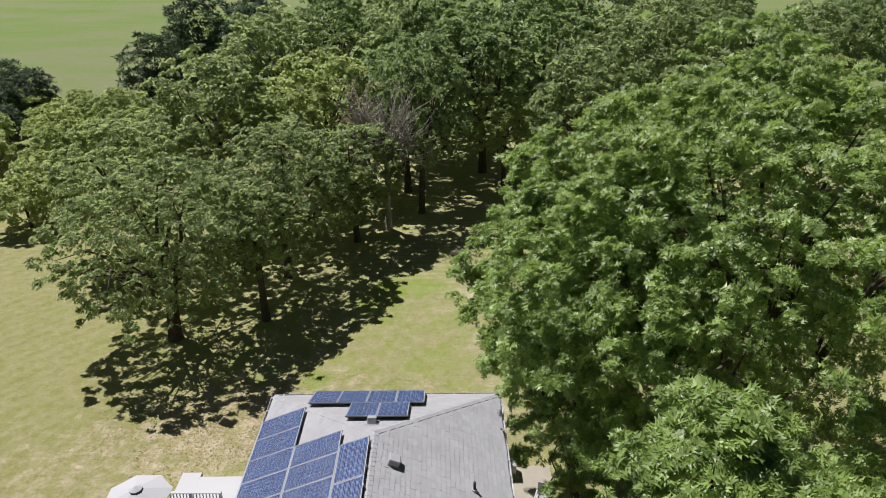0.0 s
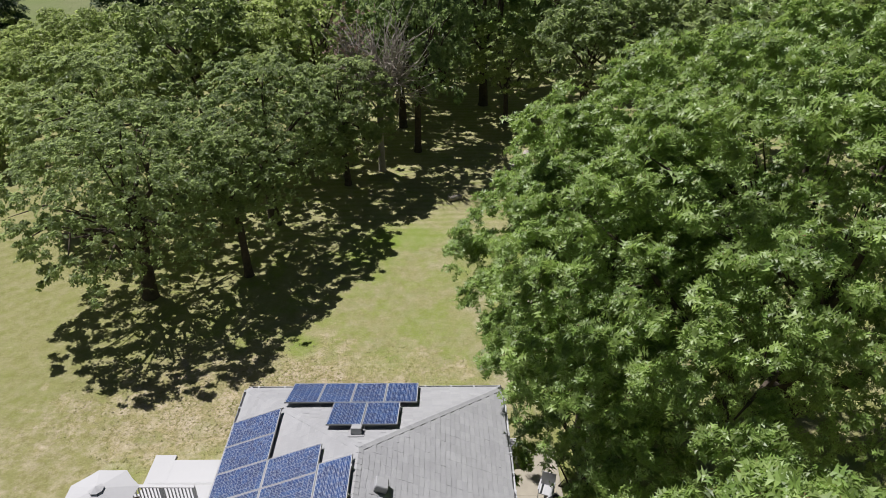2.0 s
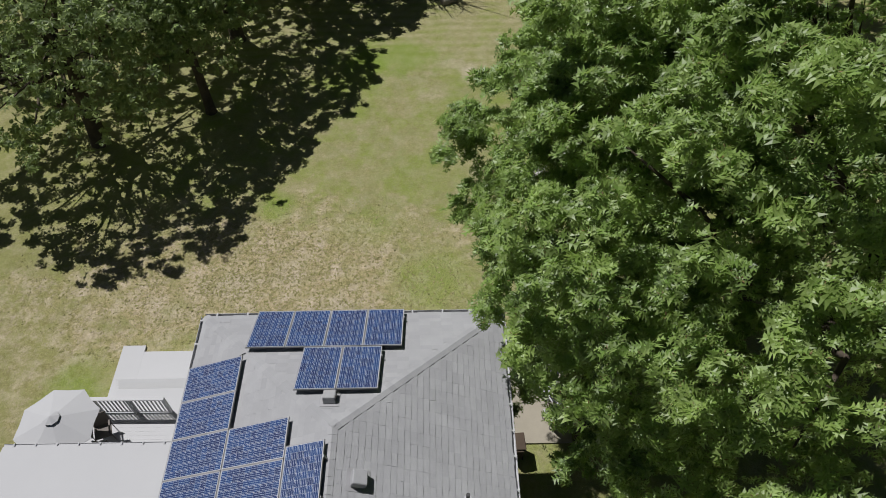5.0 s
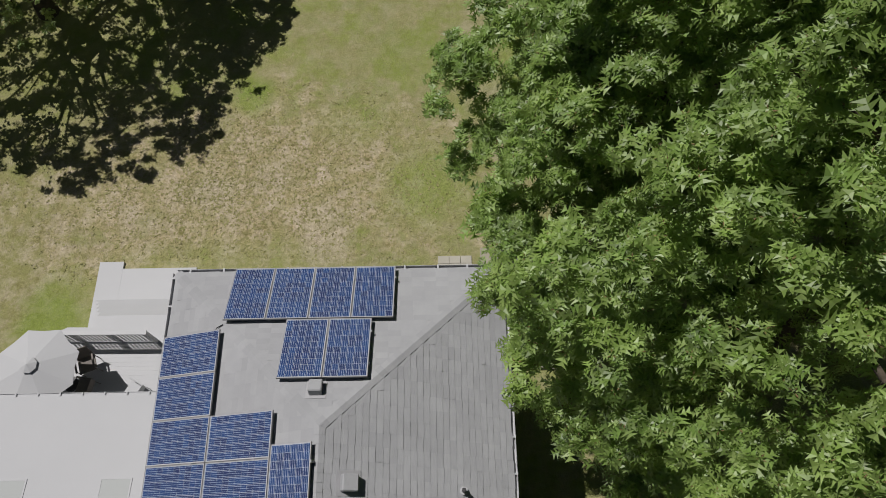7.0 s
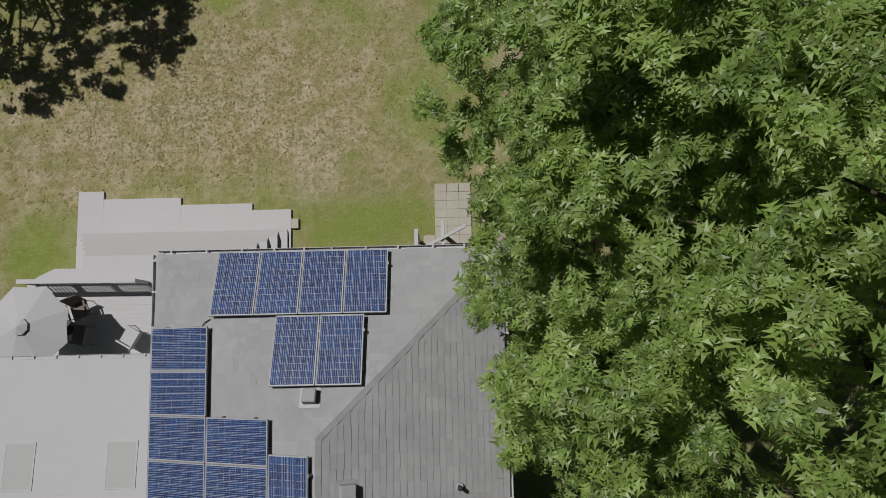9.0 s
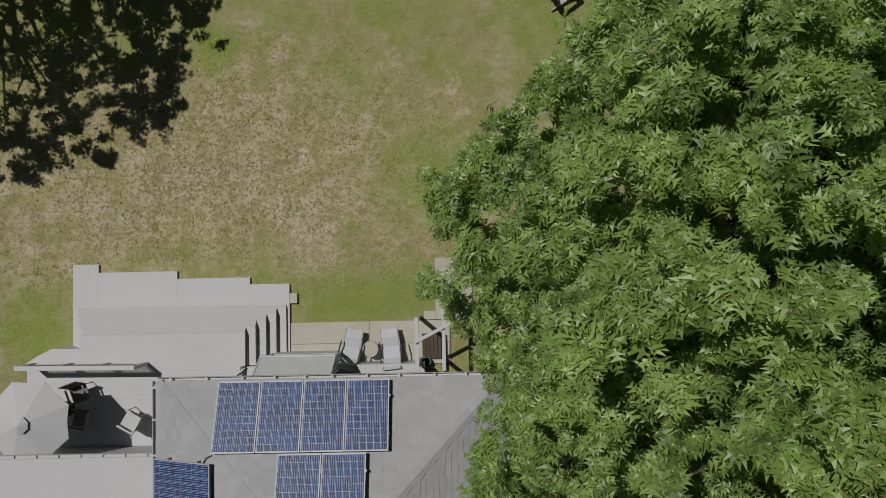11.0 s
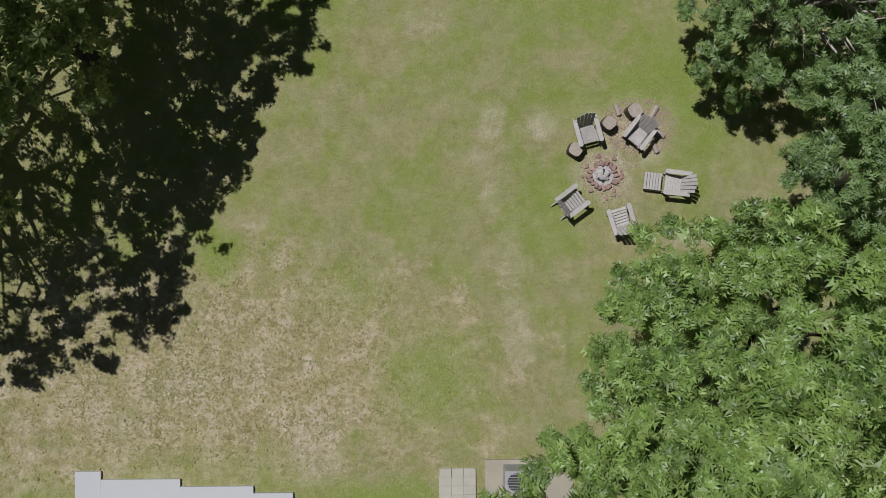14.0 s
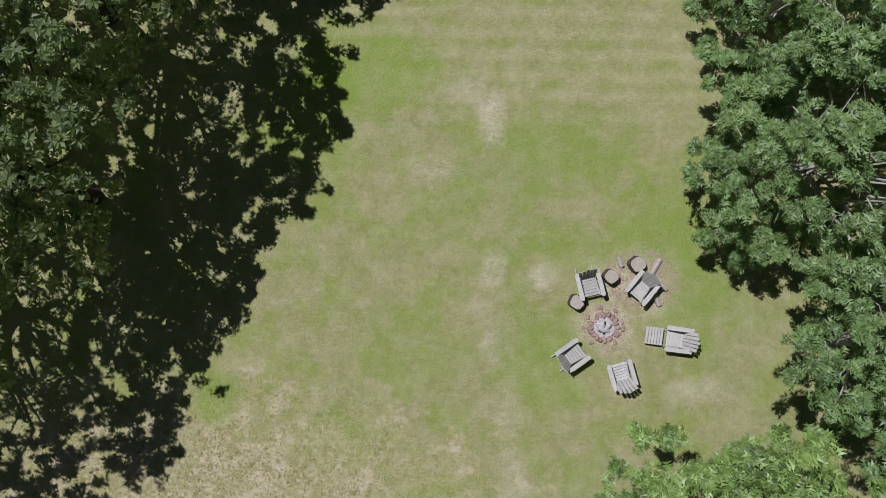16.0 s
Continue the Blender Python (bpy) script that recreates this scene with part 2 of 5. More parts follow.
M_SIDING = worn("white_siding", (0.425, 0.43, 0.44), (0.385, 0.39, 0.40), 0.6, 0, 1.2, 30.0, 0.35, 0.15)
M_DECK = worn("white_deck_boards", (0.425, 0.43, 0.44), (0.385, 0.39, 0.40), 0.65, 0, 1.2, 40.0, 0.35, 0.2, 0.4, 0.2)
M_CONCRETE = worn("patio_concrete", (0.45, 0.43, 0.365), (0.31, 0.295, 0.25), 0.9, 0, 1.8, 50.0, 0.6, 0.4, 0.3, 0.25)
M_TAN = worn("tan_concrete", (0.355, 0.325, 0.26), (0.265, 0.24, 0.19), 0.9, 0, 1.8, 50.0, 0.6, 0.4, 0.3, 0.15)
M_GREYDECK = worn("grey_boards", (0.50, 0.52, 0.525), (0.36, 0.375, 0.38), 0.75, 0, 2.5, 50.0, 0.5, 0.3, 0.3, 0.3)
M_METAL = worn("aluminium", (0.36, 0.36, 0.37), (0.30, 0.30, 0.31), 0.55, 0.25, 4.0, 60.0, 0.3, 0.05)
M_GUTTER = worn("dark_gutter", (0.05, 0.05, 0.05), (0.03, 0.03, 0.03), 0.5, 0.0, 3.0, 40.0, 0.4, 0.1)
M_BLACK = worn("black_plastic", (0.025, 0.025, 0.027), (0.012, 0.012, 0.013), 0.5, 0, 5.0, 50.0, 0.4, 0.1)
M_WEATHERED = worn("weathered_wood", (0.48, 0.455, 0.43), (0.28, 0.265, 0.25), 0.85, 0, 5.0, 60.0, 0.6, 0.4, 0.25, 0.3)
M_LOG = worn("cut_wood", (0.42, 0.37, 0.32), (0.22, 0.18, 0.15), 0.9, 0, 8.0, 60.0, 0.6, 0.5, 0.2, 0.3)
M_STONE = worn("bark_chips", (0.44, 0.33, 0.27), (0.24, 0.16, 0.125), 0.9, 0, 6.0, 50.0, 0.6, 0.6, 0.3, 0.6)
M_BRICK = worn("sooty_brick", (0.44, 0.300, 0.270), (0.20, 0.125, 0.11), 0.9, 0, 9.0, 60.0, 0.7, 0.6, 0.2, 0.7)
M_ASH = worn("ash", (0.50, 0.48, 0.46), (0.22, 0.20, 0.19), 1.0, 0, 9.0, 60.0, 0.7, 0.6, 0.1)
M_CANVAS = worn("pale_canvas", (0.425, 0.43, 0.44), (0.385, 0.39, 0.40), 0.9, 0, 2.0, 90.0, 0.3, 0.15, 0.1)
M_BRONZE = worn("bronze_mesh", (0.17, 0.15, 0.135), (0.09, 0.08, 0.07), 0.7, 0, 5.0, 60.0, 0.5, 0.2)
M_TEAL = worn("teal_plastic", (0.05, 0.40, 0.36), (0.03, 0.28, 0.26), 0.4, 0, 4.0, 40.0, 0.3, 0.05)
M_BROWN = worn("brown_boards", (0.10, 0.075, 0.055), (0.055, 0.04, 0.03), 0.85, 0, 3.0, 50.0, 0.6, 0.4, 0.2, 0.3)
M_WICKER = worn("pale_mesh_fabric", (0.42, 0.435, 0.47), (0.36, 0.37, 0.40), 0.8, 0, 3.0, 80.0, 0.3, 0.2)


def cell_material():
    m, nt, b = material("solar_cell", 0.5, 0.0, 0.3)
    obj = where(nt)
    info = nt.nodes.new("ShaderNodeObjectInfo").outputs["Random"]
    v = node(nt, "ShaderNodeTexVoronoi", Scale=45.0)
    nt.links.new(obj, v.inputs["Vector"])
    col = mix(nt, info, (0.003, 0.016, 0.080), (0.005, 0.046, 0.165))
    col = mix(nt, calc(nt, "MULTIPLY", v.outputs["Color"], 0.3), col, (0.015, 0.028, 0.11))
    nt.links.new(col, b.inputs["Base Color"])
    return m


M_CELL = cell_material()
M_BACKSHEET = worn("white_backsheet", (0.42, 0.44, 0.48), (0.36, 0.38, 0.42), 0.5, 0, 3.0, 40.0, 0.2, 0.02)


# ---- mesh helpers ----
def np_mesh(name, verts, tris, mat, smooth=False):
    me = bpy.data.meshes.new(name)
    verts, tris = np.asarray(verts, np.float32), np.asarray(tris, np.int32)
    k = tris.shape[1]
    me.vertices.add(len(verts)), me.loops.add(tris.size), me.polygons.add(len(tris))
    me.vertices.foreach_set("co", verts.ravel())
    me.loops.foreach_set("vertex_index", tris.ravel())
    me.polygons.foreach_set("loop_start", np.arange(0, tris.size, k, dtype=np.int32))
    me.polygons.foreach_set("use_smooth", np.full(len(tris), smooth))
    me.materials.append(mat)
    me.update(calc_edges=True)
    return me


def place(name, me, parent=None, m=None, label=""):
    ob = new(name, me)
    ob.parent = parent
    if m is not None:
        ob.matrix_basis = m
    return tagged(ob, label)


def empty(name, m, label, category, group="", kind=""):
    ob = new(name)
    ob.empty_display_size = 0.2
    ob.matrix_basis = m
    return tagged(ob, label, category, group, kind)


def part(name, bm, mat, parent=None, label="", smooth=False):
    me = bpy.data.meshes.new(name)
    bm.to_mesh(me)
    bm.free()
    me.materials.append(mat)
    if smooth:
        me.polygons.foreach_set("use_smooth", [True] * len(me.polygons))
    return place(name, me, parent, None, label)


def box(bm, x0, y0, z0, x1, y1, z1, bev=0.0, m=None):
    r = bmesh.ops.create_cube(bm, size=1.0)
    vs = r["verts"]
    for v in vs:
        v.co = Vector(((x0 + x1) / 2 + v.co.x * (x1 - x0), (y0 + y1) / 2 + v.co.y * (y1 - y0), (z0 + z1) / 2 + v.co.z * (z1 - z0)))
    if bev:
        es = list({e for v in vs for e in v.link_edges})
        vs = [v for f in bmesh.ops.bevel(bm, geom=es, offset=bev, segments=1, affect="EDGES")["faces"] for v in f.verts] + [v for v in vs if v.is_valid]
        vs = list(set(vs))
    if m is not None:
        bmesh.ops.transform(bm, matrix=m, verts=vs)
    return vs


def boxes(*args, bev=0.0):
    bm = bmesh.new()
    for a in args:
        box(bm, *a, bev=bev)
    return bm


def prism(bm, outline, z0, z1):
    """A slab over an outline of (x, y), anticlockwise."""
    lo = [bm.verts.new((x, y, z0)) for x, y in outline]
    hi = [bm.verts.new((x, y, z1)) for x, y in outline]
    bm.faces.new(hi), bm.faces.new(lo[::-1])
    for i in range(len(lo)):
        j = (i + 1) % len(lo)
        bm.faces.new((lo[i], lo[j], hi[j], hi[i]))
    return bm


def tube(points, radii, sides=8):
    """Vertices and triangles of a tapered tube along points."""
    pts, vs, fs = [Vector(p) for p in points], [], []
    for i, p in enumerate(pts):
        d = (pts[min(i + 1, len(pts) - 1)] - pts[max(i - 1, 0)]).normalized()
        a = d.cross(Vector((0.31, 0.95, 0.07))).normalized()
        b = d.cross(a)
        for k in range(sides):
            t = 2 * math.pi * k / sides
            vs.append(p + (a * math.cos(t) + b * math.sin(t)) * radii[i])
    for i in range(len(pts) - 1):
        for k in range(sides):
            q, r = i * sides + k, i * sides + (k + 1) % sides
            fs += [(q, r, r + sides), (q, r + sides, q + sides)]
    end = len(vs)
    vs.append(pts[-1])
    fs += [(end - sides + k, end - sides + (k + 1) % sides, end) for k in range(sides)]
    return [tuple(v) for v in vs], fs


def tubes(name, runs, mat, sides=7):
    vs, fs = [], []
    for pts, rad in runs:
        v, f = tube(pts, rad, sides)
        fs += [tuple(i + len(vs) for i in t) for t in f]
        vs += v
    return np_mesh(name, vs, fs, mat, True)


def rod(bm, p, q, r, sides=8):
    v, f = tube([p, q], [r, r], sides)
    made = [bm.verts.new(c) for c in v]
    cap = bm.faces.new(made[:sides][::-1])
    for t in f:
        bm.faces.new([made[i] for i in t])
    return cap


# ---- trees ----
def leaf_tuft(rng, leaves, length, width, lobed, droop=0.35):
    """A twig's end: leaves set round a point, tip outward; z is the twig's way."""
    vs, fs = [], []
    for i in range(leaves):
        a = 2 * math.pi * (i + rng.uniform(-0.3, 0.3)) / leaves
        out, side = np.array((math.cos(a), math.sin(a), 0)), np.array((-math.sin(a), math.cos(a), 0))
        s, lift, tip = rng.uniform(0.75, 1.15), rng.uniform(0.0, 0.45), rng.uniform(0.6, 1.4) * droop
        L, W, roll = length * s, width * s, rng.uniform(-0.9, 0.9)

        def at(u, w):
            z = lift * u * L - tip * u * u * L + abs(w) * 0.25 * W + w * roll * W
            return tuple(out * (u * L + 0.02) + side * w * W + np.array((0, 0, z)))
        n = len(vs)
        if lobed:
            k = rng.uniform(0.8, 1.2)
            vs += [at(0, -0.09), at(0, 0.09), at(1.05, 0), at(0.16, 0), at(0.44, 0), at(0.74, 0), at(0.50, 0.62 * k), at(0.46, -0.62 * k), at(0.84, 0.52 * k), at(0.80, -0.52 * k)]
            fs += [tuple(n + q for q in t) for t in ((0, 2, 1), (3, 4, 6), (3, 7, 4), (4, 5, 8), (4, 9, 5))]
        else:
            vs += [at(0, 0), at(0.5, 0.5), at(1, 0), at(0.5, -0.5)]
            fs += [(n, n + 2, n + 1), (n, n + 3, n + 2)]
    return np.array(vs), np.array(fs)


def scatter(tufts, pos, nrm, size, rng):
    """Tufts of leaves set at pos along nrm, as one array of vertices and triangles."""
    out_v, out_f, base = [], [], 0
    which = rng.integers(0, len(tufts), len(pos))
    for k, (tv, tf) in enumerate(tufts):
        p, n, s = pos[which == k], nrm[which == k], size[which == k]
        if not len(p):
            continue
        n = n / np.linalg.norm(n, axis=1, keepdims=True)
        ref = np.where(np.abs(n[:, 2:3]) > 0.9, np.array([[1.0, 0, 0]]), np.array([[0, 0, 1.0]]))
        a = np.cross(n, ref)
        a /= np.linalg.norm(a, axis=1, keepdims=True)
        b = np.cross(n, a)
        t = rng.uniform(0, 2 * np.pi, len(p))[:, None]
        a, b = a * np.cos(t) + b * np.sin(t), b * np.cos(t) - a * np.sin(t)
        v = p[:, None] + s[:, None, None] * (tv[None, :, 0:1] * a[:, None] + tv[None, :, 1:2] * b[:, None] + tv[None, :, 2:3] * n[:, None])
        f = tf[None] + (np.arange(len(p)) * len(tv))[:, None, None] + base
        out_v.append(v.reshape(-1, 3)), out_f.append(f.reshape(-1, 3))
        base += len(p) * len(tv)
    return np.concatenate(out_v), np.concatenate(out_f)


def unit(v):
    return v / np.linalg.norm(v, axis=-1, keepdims=True)


def billows(rng, radius, high, count, low=-0.45):
    """Centres and ways of the billows of a crown about its middle."""
    i = np.arange(count * 2) + 0.5
    z = 1 - 2 * i / (count * 2)
    th = np.pi * (1 + 5 ** 0.5) * i
    d = np.stack([np.cos(th) * np.sqrt(1 - z * z), np.sin(th) * np.sqrt(1 - z * z), z], 1)
    d = unit(d + rng.normal(0, 0.14, d.shape))
    d = d[d[:, 2] > low]
    reach = 1.02 - rng.uniform(0, min(0.32, 1.3 / radius), len(d))[:, None]
    return d, d * np.array([radius, radius, high]) * reach


def crown(rng, tufts, radius, high, count, blob, clumps, per_clump, size=1.0, low=-0.45, fill=0.1, flat=0.8, thin=0.0, shelf=0.7, cone=0.0):
    """Billows on a dome, clumps on each billow, tufts of leaves on each clump."""
    d, c = billows(rng, radius, high, count, low)
    u = np.clip(d[:, 2:3], 0, 0.98)
    c[:, :2] *= 1 - cone + cone * (1 - u) ** 0.3 / np.sqrt(1 + u)
    d = unit(d + np.array([0, 0, 0.5 * cone]))
    pos, nrm = [], []
    up = np.array([0, 0, 1.0])
    for way, mid in zip(d, c):
        r = blob * rng.uniform(0.55, 1.35)
        sunny = np.clip(0.6 + 0.9 * (way @ np.array([-0.35, 0.15, 0.92])), 0, 1)
        m = max(3, int(clumps * (r / blob) ** 2 * (1 - thin * (1 - sunny))))
        e = unit(rng.normal(size=(m, 3)) * 0.75 + way * 0.5 + up * shelf)
        q = mid - way * r * 0.6 + e * r * np.array([1, 1, flat]) * rng.uniform(0.75, 1.1, (m, 1))
        for w, o in zip(e, q):
            cr = blob * rng.uniform(0.19, 0.34)
            n = max(4, int(per_clump * rng.uniform(0.7, 1.3)))
            f = unit(rng.normal(size=(n, 3)) * 0.8 + w * 0.5 + up * 0.55)
            pos.append(o + f * cr * np.array([1.15, 1.15, 0.55]) * rng.uniform(0.35, 1.1, (n, 1)))
            nrm.append(unit(f * 0.5 + way * 0.2 + np.array([-0.16, 0.10, 0.72]) + rng.normal(0, 0.40, (n, 3))))
    n = int(len(d) * clumps * per_clump * fill)
    if n:
        e = unit(rng.normal(size=(n, 3)))
        e[:, 2] = np.maximum(e[:, 2], low)
        pos.append(e * np.array([radius, radius, high]) * rng.uniform(0.25, 0.88, (n, 1)))
        nrm.append(unit(e + up * 0.6))
    pos, nrm = np.concatenate(pos), np.concatenate(nrm)
    return scatter(tufts, pos, nrm, size * rng.uniform(0.75, 1.25, len(pos)), rng), c


def limbs(rng, base_r, mid_z, targets, lean=0.3, top=0.9):
    """Trunk and limbs from the ground at the origin towards points of the crown."""
    bend = rng.uniform(-lean, lean, 2)
    stem = [(0, 0, -0.3), (0, 0, 0.25), (bend[0] * 0.3, bend[1] * 0.3, mid_z * 0.35), (bend[0], bend[1], mid_z * 0.7), (bend[0] * 0.6, bend[1] * 0.6, mid_z * top), (0, 0, mid_z * 1.04)]
    trunk = [(stem, [base_r * k for k in (1.6, 1.15, 0.92, 0.78, 0.55, 0.2)])]
    out = []
    for t in targets:
        k = rng.uniform(0.45, 0.95)
        s = np.array((bend[0] * k, bend[1] * k, mid_z * k))
        e = np.array(t)
        m1, m2 = s + (e - s) * 0.35 + rng.normal(0, 0.25, 3), s + (e - s) * 0.7 + rng.normal(0, 0.3, 3) + np.array((0, 0, 0.3))
        r = base_r * rng.uniform(0.28, 0.45)
        out.append(([s, m1, m2, e], [r, r * 0.75, r * 0.45, r * 0.12]))
        for _ in range(2):
            q = m2 + rng.normal(0, 0.7, 3)
            out.append(([m1, (m1 + q) / 2 + rng.normal(0, 0.15, 3), q], [r * 0.4, r * 0.28, r * 0.06]))
    return trunk, out


def tree(name, m, mid_z, radius, high, leaf_mat, bark, label, tufts, count, blob, clumps, per_clump, trunk_r, seed, size=1.0, low=-0.45, fill=0.1, nlimb=9, group="", thin=0.0, tips=False, cone=0.0):
    rng = np.random.default_rng(seed)
    root = empty(name, m, label, "tree", group)
    (v, f), mids = crown(rng, tufts, radius, high, count, blob, clumps, per_clump, size, low, fill, 0.8, thin, 0.7, cone)
    v = v + np.array([0, 0, mid_z])
    v[:, 2] = np.maximum(v[:, 2], 0.15)
    place("crown", np_mesh("crown", v, f, leaf_mat), root)
    if tips:
        # reddish leaf stalks in the middle of every tuft
        k = len(tufts[0][0])
        c = v[:len(v) // k * k].reshape(-1, k, 3).mean(1)[::3]
        stalk = leaf_tuft(rng, 3, 0.075, 0.016, False, -0.3)
        sv, sf = scatter([stalk], c + np.array([0, 0, 0.012]), np.tile([[0, 0, 1.0]], (len(c), 1)) + rng.normal(0, 0.2, c.shape), np.ones(len(c)), rng)
        tagged(place("leaf_stalk", np_mesh("leaf_stalk", sv, sf, M_STALK), root), "reddish leaf stalks", kind="stuff")
    if thin > 0.72:
        mids = mids[mids[:, 2] > 0]
    pick = mids[rng.permutation(len(mids))[:nlimb]] * 0.85 + np.array([0, 0, mid_z])
    trunk, out = limbs(rng, trunk_r, mid_z, pick)
    place("trunk", tubes("trunk", trunk, bark, 10), root)
    place("branchwork", tubes("branchwork", out, bark, 6), root)
    return root


rng0 = np.random.default_rng(5)
NEAR = [leaf_tuft(rng0, 6, 0.21, 0.165, True, 0.5) for _ in range(8)]
MID = [leaf_tuft(rng0, 7, 0.22, 0.115, False) for _ in range(6)]
FAR = [leaf_tuft(rng0, 4, 0.36, 0.21, False, 0.5) for _ in range(5)]
NEEDLES = [leaf_tuft(rng0, 6, 0.55, 0.11, False, -0.1) for _ in range(4)]


def spread(x, y, turn=0, sx=1.0, sy=1.0, sz=1.0):
    return pose(x, y, 0, 0, 0, turn) @ Matrix.Diagonal((sx, sy, sz, 1))


# the great oaks beside and above the house
OAKS = "oaks by the house"
tree("oak_tree", spread(11.6, -0.4, 5, 1.0, 0.9), 10.4, 9.5, 8.0, M_OAK, M_BARK, "great oak with a broad billowing green crown overhanging the roof", NEAR, 162, 1.4, 7, 12, 0.5, 11, 1.0, -0.5, 0.2, 9, OAKS, 0.1, True)
tree("young_oak", spread(5.7, -1.0), 6.2, 3.7, 5.2, M_OAK, M_BARK, "smaller green oak under a taller one, leafy almost to the ground", NEAR, 40, 1.0, 6, 8, 0.2, 26, 1.0, -0.6, 0.03, 8, OAKS, 0.3, False, 0.2)
tree("oak_tree", spread(6.55, 3.4), 8.8, 4.9, 6.0, M_OAK, M_BARK, "green oak with a dense crown beside the house", NEAR, 64, 1.2, 7, 12, 0.34, 17, 1.0, -0.4, 0.05, 10, OAKS, 0.5)
tree("oak_tree", spread(8.2, 7.35), 7.2, 3.7, 4.4, M_OAK, M_BARK, "green oak with a rounded crown beside the lawn", NEAR, 46, 1.15, 7, 12, 0.28, 12, 1.0, -0.5, 0.0, 10, OAKS, 0.6)
tree("oak_tree", spread(6.2, -11.6), 9.6, 3.8, 4.6, M_OAK, M_BARK, "green oak with a rounded crown near the house", NEAR, 48, 1.15, 7, 11, 0.34, 13, 1.05, -0.4, 0.03, 10, OAKS, 0.6, True, 0.5)
tree("oak_tree", spread(12.6, 4.6), 10.0, 6.0, 9.3, M_OAK, M_BARK, "tall green oak beyond the others by the house", NEAR, 62, 1.35, 7, 10, 0.4, 19, 1.0, -0.2, 0.03, 10, OAKS, 0.4, False, 0.25)
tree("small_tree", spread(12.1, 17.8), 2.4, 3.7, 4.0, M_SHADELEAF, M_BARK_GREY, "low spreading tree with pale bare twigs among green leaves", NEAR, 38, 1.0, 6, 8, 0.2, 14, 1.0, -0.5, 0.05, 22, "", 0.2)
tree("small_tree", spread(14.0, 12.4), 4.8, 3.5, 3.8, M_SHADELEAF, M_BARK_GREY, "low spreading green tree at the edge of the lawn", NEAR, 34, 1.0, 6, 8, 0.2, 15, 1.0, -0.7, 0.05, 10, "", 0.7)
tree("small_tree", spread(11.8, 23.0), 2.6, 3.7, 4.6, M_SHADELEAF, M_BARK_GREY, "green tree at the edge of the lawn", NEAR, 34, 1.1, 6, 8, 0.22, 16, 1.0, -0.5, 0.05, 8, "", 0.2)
# the trees across the lawn
LAWN_OAKS = "oaks on the lawn"
tree("oak_tree", spread(-15.2, 14.5), 6.2, 6.3, 4.9, M_OAK_SOFT, M_BARK, "spreading grey-green oak on the lawn with foliage almost to the ground", MID, 86, 1.0, 4, 7, 0.36, 21, 0.9, -0.8, 0.24, 13, LAWN_OAKS, 0.0, False, 0.3)
tree("oak_tree", spread(-10.0, 22.7), 6.3, 5.2, 5.0, M_OAK_SOFT, M_BARK, "spreading grey-green oak on the lawn with a full crown", MID, 84, 1.0, 4, 7, 0.34, 22, 0.9, -0.75, 0.22, 12, LAWN_OAKS, 0.0, False, 0.3)
tree("oak_tree", spread(-20.5, 25.0), 6.0, 5.8, 4.8, M_OAK_SOFT, M_BARK, "grey-green oak behind the pair on the lawn", MID, 66, 1.2, 6, 7, 0.32, 23, 1.1, -0.9, 0.03, 12, LAWN_OAKS)
tree("oak_tree", spread(-10.3, 16.6), 6.0, 3.3, 3.2, M_OAK_SOFT, M_BARK, "smaller grey-green oak between two others on the lawn", MID, 40, 0.9, 4, 5, 0.22, 25, 0.9, -0.6, 0.3, 8, LAWN_OAKS, 0.0, False, 0.4)
tree("young_oak", spread(-5.9, 28.6), 5.4, 4.0, 4.0, M_OAK_SOFT, M_BARK, "slender grey-green oak beside a dying tree", MID, 50, 1.05, 5, 7, 0.22, 24, 1.05, -0.9, 0.03, 14, LAWN_OAKS)

# woods behind, built a few times and then repeated
WOODS = "woods behind the lawn"
WOOD_A = tree("woodland_tree", spread(4.8, 45.6), 9.6, 6.1, 6.4, M_DARKLEAF, M_BARK, "tall dark-leaved tree with a bare trunk", FAR, 46, 1.45, 5, 6, 0.38, 31, 1.25, -0.7, 0.03, 9, WOODS)
WOOD_B = tree("woodland_tree", spread(-2.0, 56.0), 10.4, 5.8, 6.2, M_OAK_SOFT, M_BARK, "tall green tree with a bare trunk", FAR, 46, 1.45, 5, 6, 0.36, 32, 1.25, -0.5, 0.03, 9, WOODS)
WOOD_C = tree("woodland_tree", spread(-9.5, 39.0), 7.6, 5.2, 5.6, M_YELLOWLEAF, M_BARK, "light yellow-green tree with an airy crown", FAR, 46, 1.3, 5, 7, 0.3, 33, 1.0, -0.6, 0.05, 12, WOODS)
PINE = tree("pine_tree", spread(-35.6, 69.0), 5.6, 3.8, 5.4, M_NEEDLE, M_BARK, "dark green pine with layered boughs", NEEDLES, 30, 1.2, 4, 4, 0.25, 34, 1.2, -0.9, 0.1, 8, "pines by the meadow")
SHRUB = tree("shrub", spread(-33.0, 32.0), 2.2, 3.0, 2.3, M_YELLOWLEAF, M_BARK, "bushy light green shrub at the edge of the lawn", FAR, 18, 1.05, 5, 6, 0.12, 35, 0.95, -0.75, 0.1, 5, "shrubs along the lawn")
CEDAR = tree("evergreen_shrub", spread(-52.0, 62.0), 3.2, 2.6, 3.2, M_NEEDLE, M_BARK, "dark evergreen shrub near the meadow", NEEDLES, 24, 1.0, 5, 4, 0.15, 36, 0.9, -0.9, 0.1, 5, "evergreen shrubs")
SHRUB["category"] = CEDAR["category"] = "shrub"


def repeat(ob, x, y, s, turn):
    copy_thing(ob, spread(x, y, turn, s, s, s if s != 0.66 else 0.92))


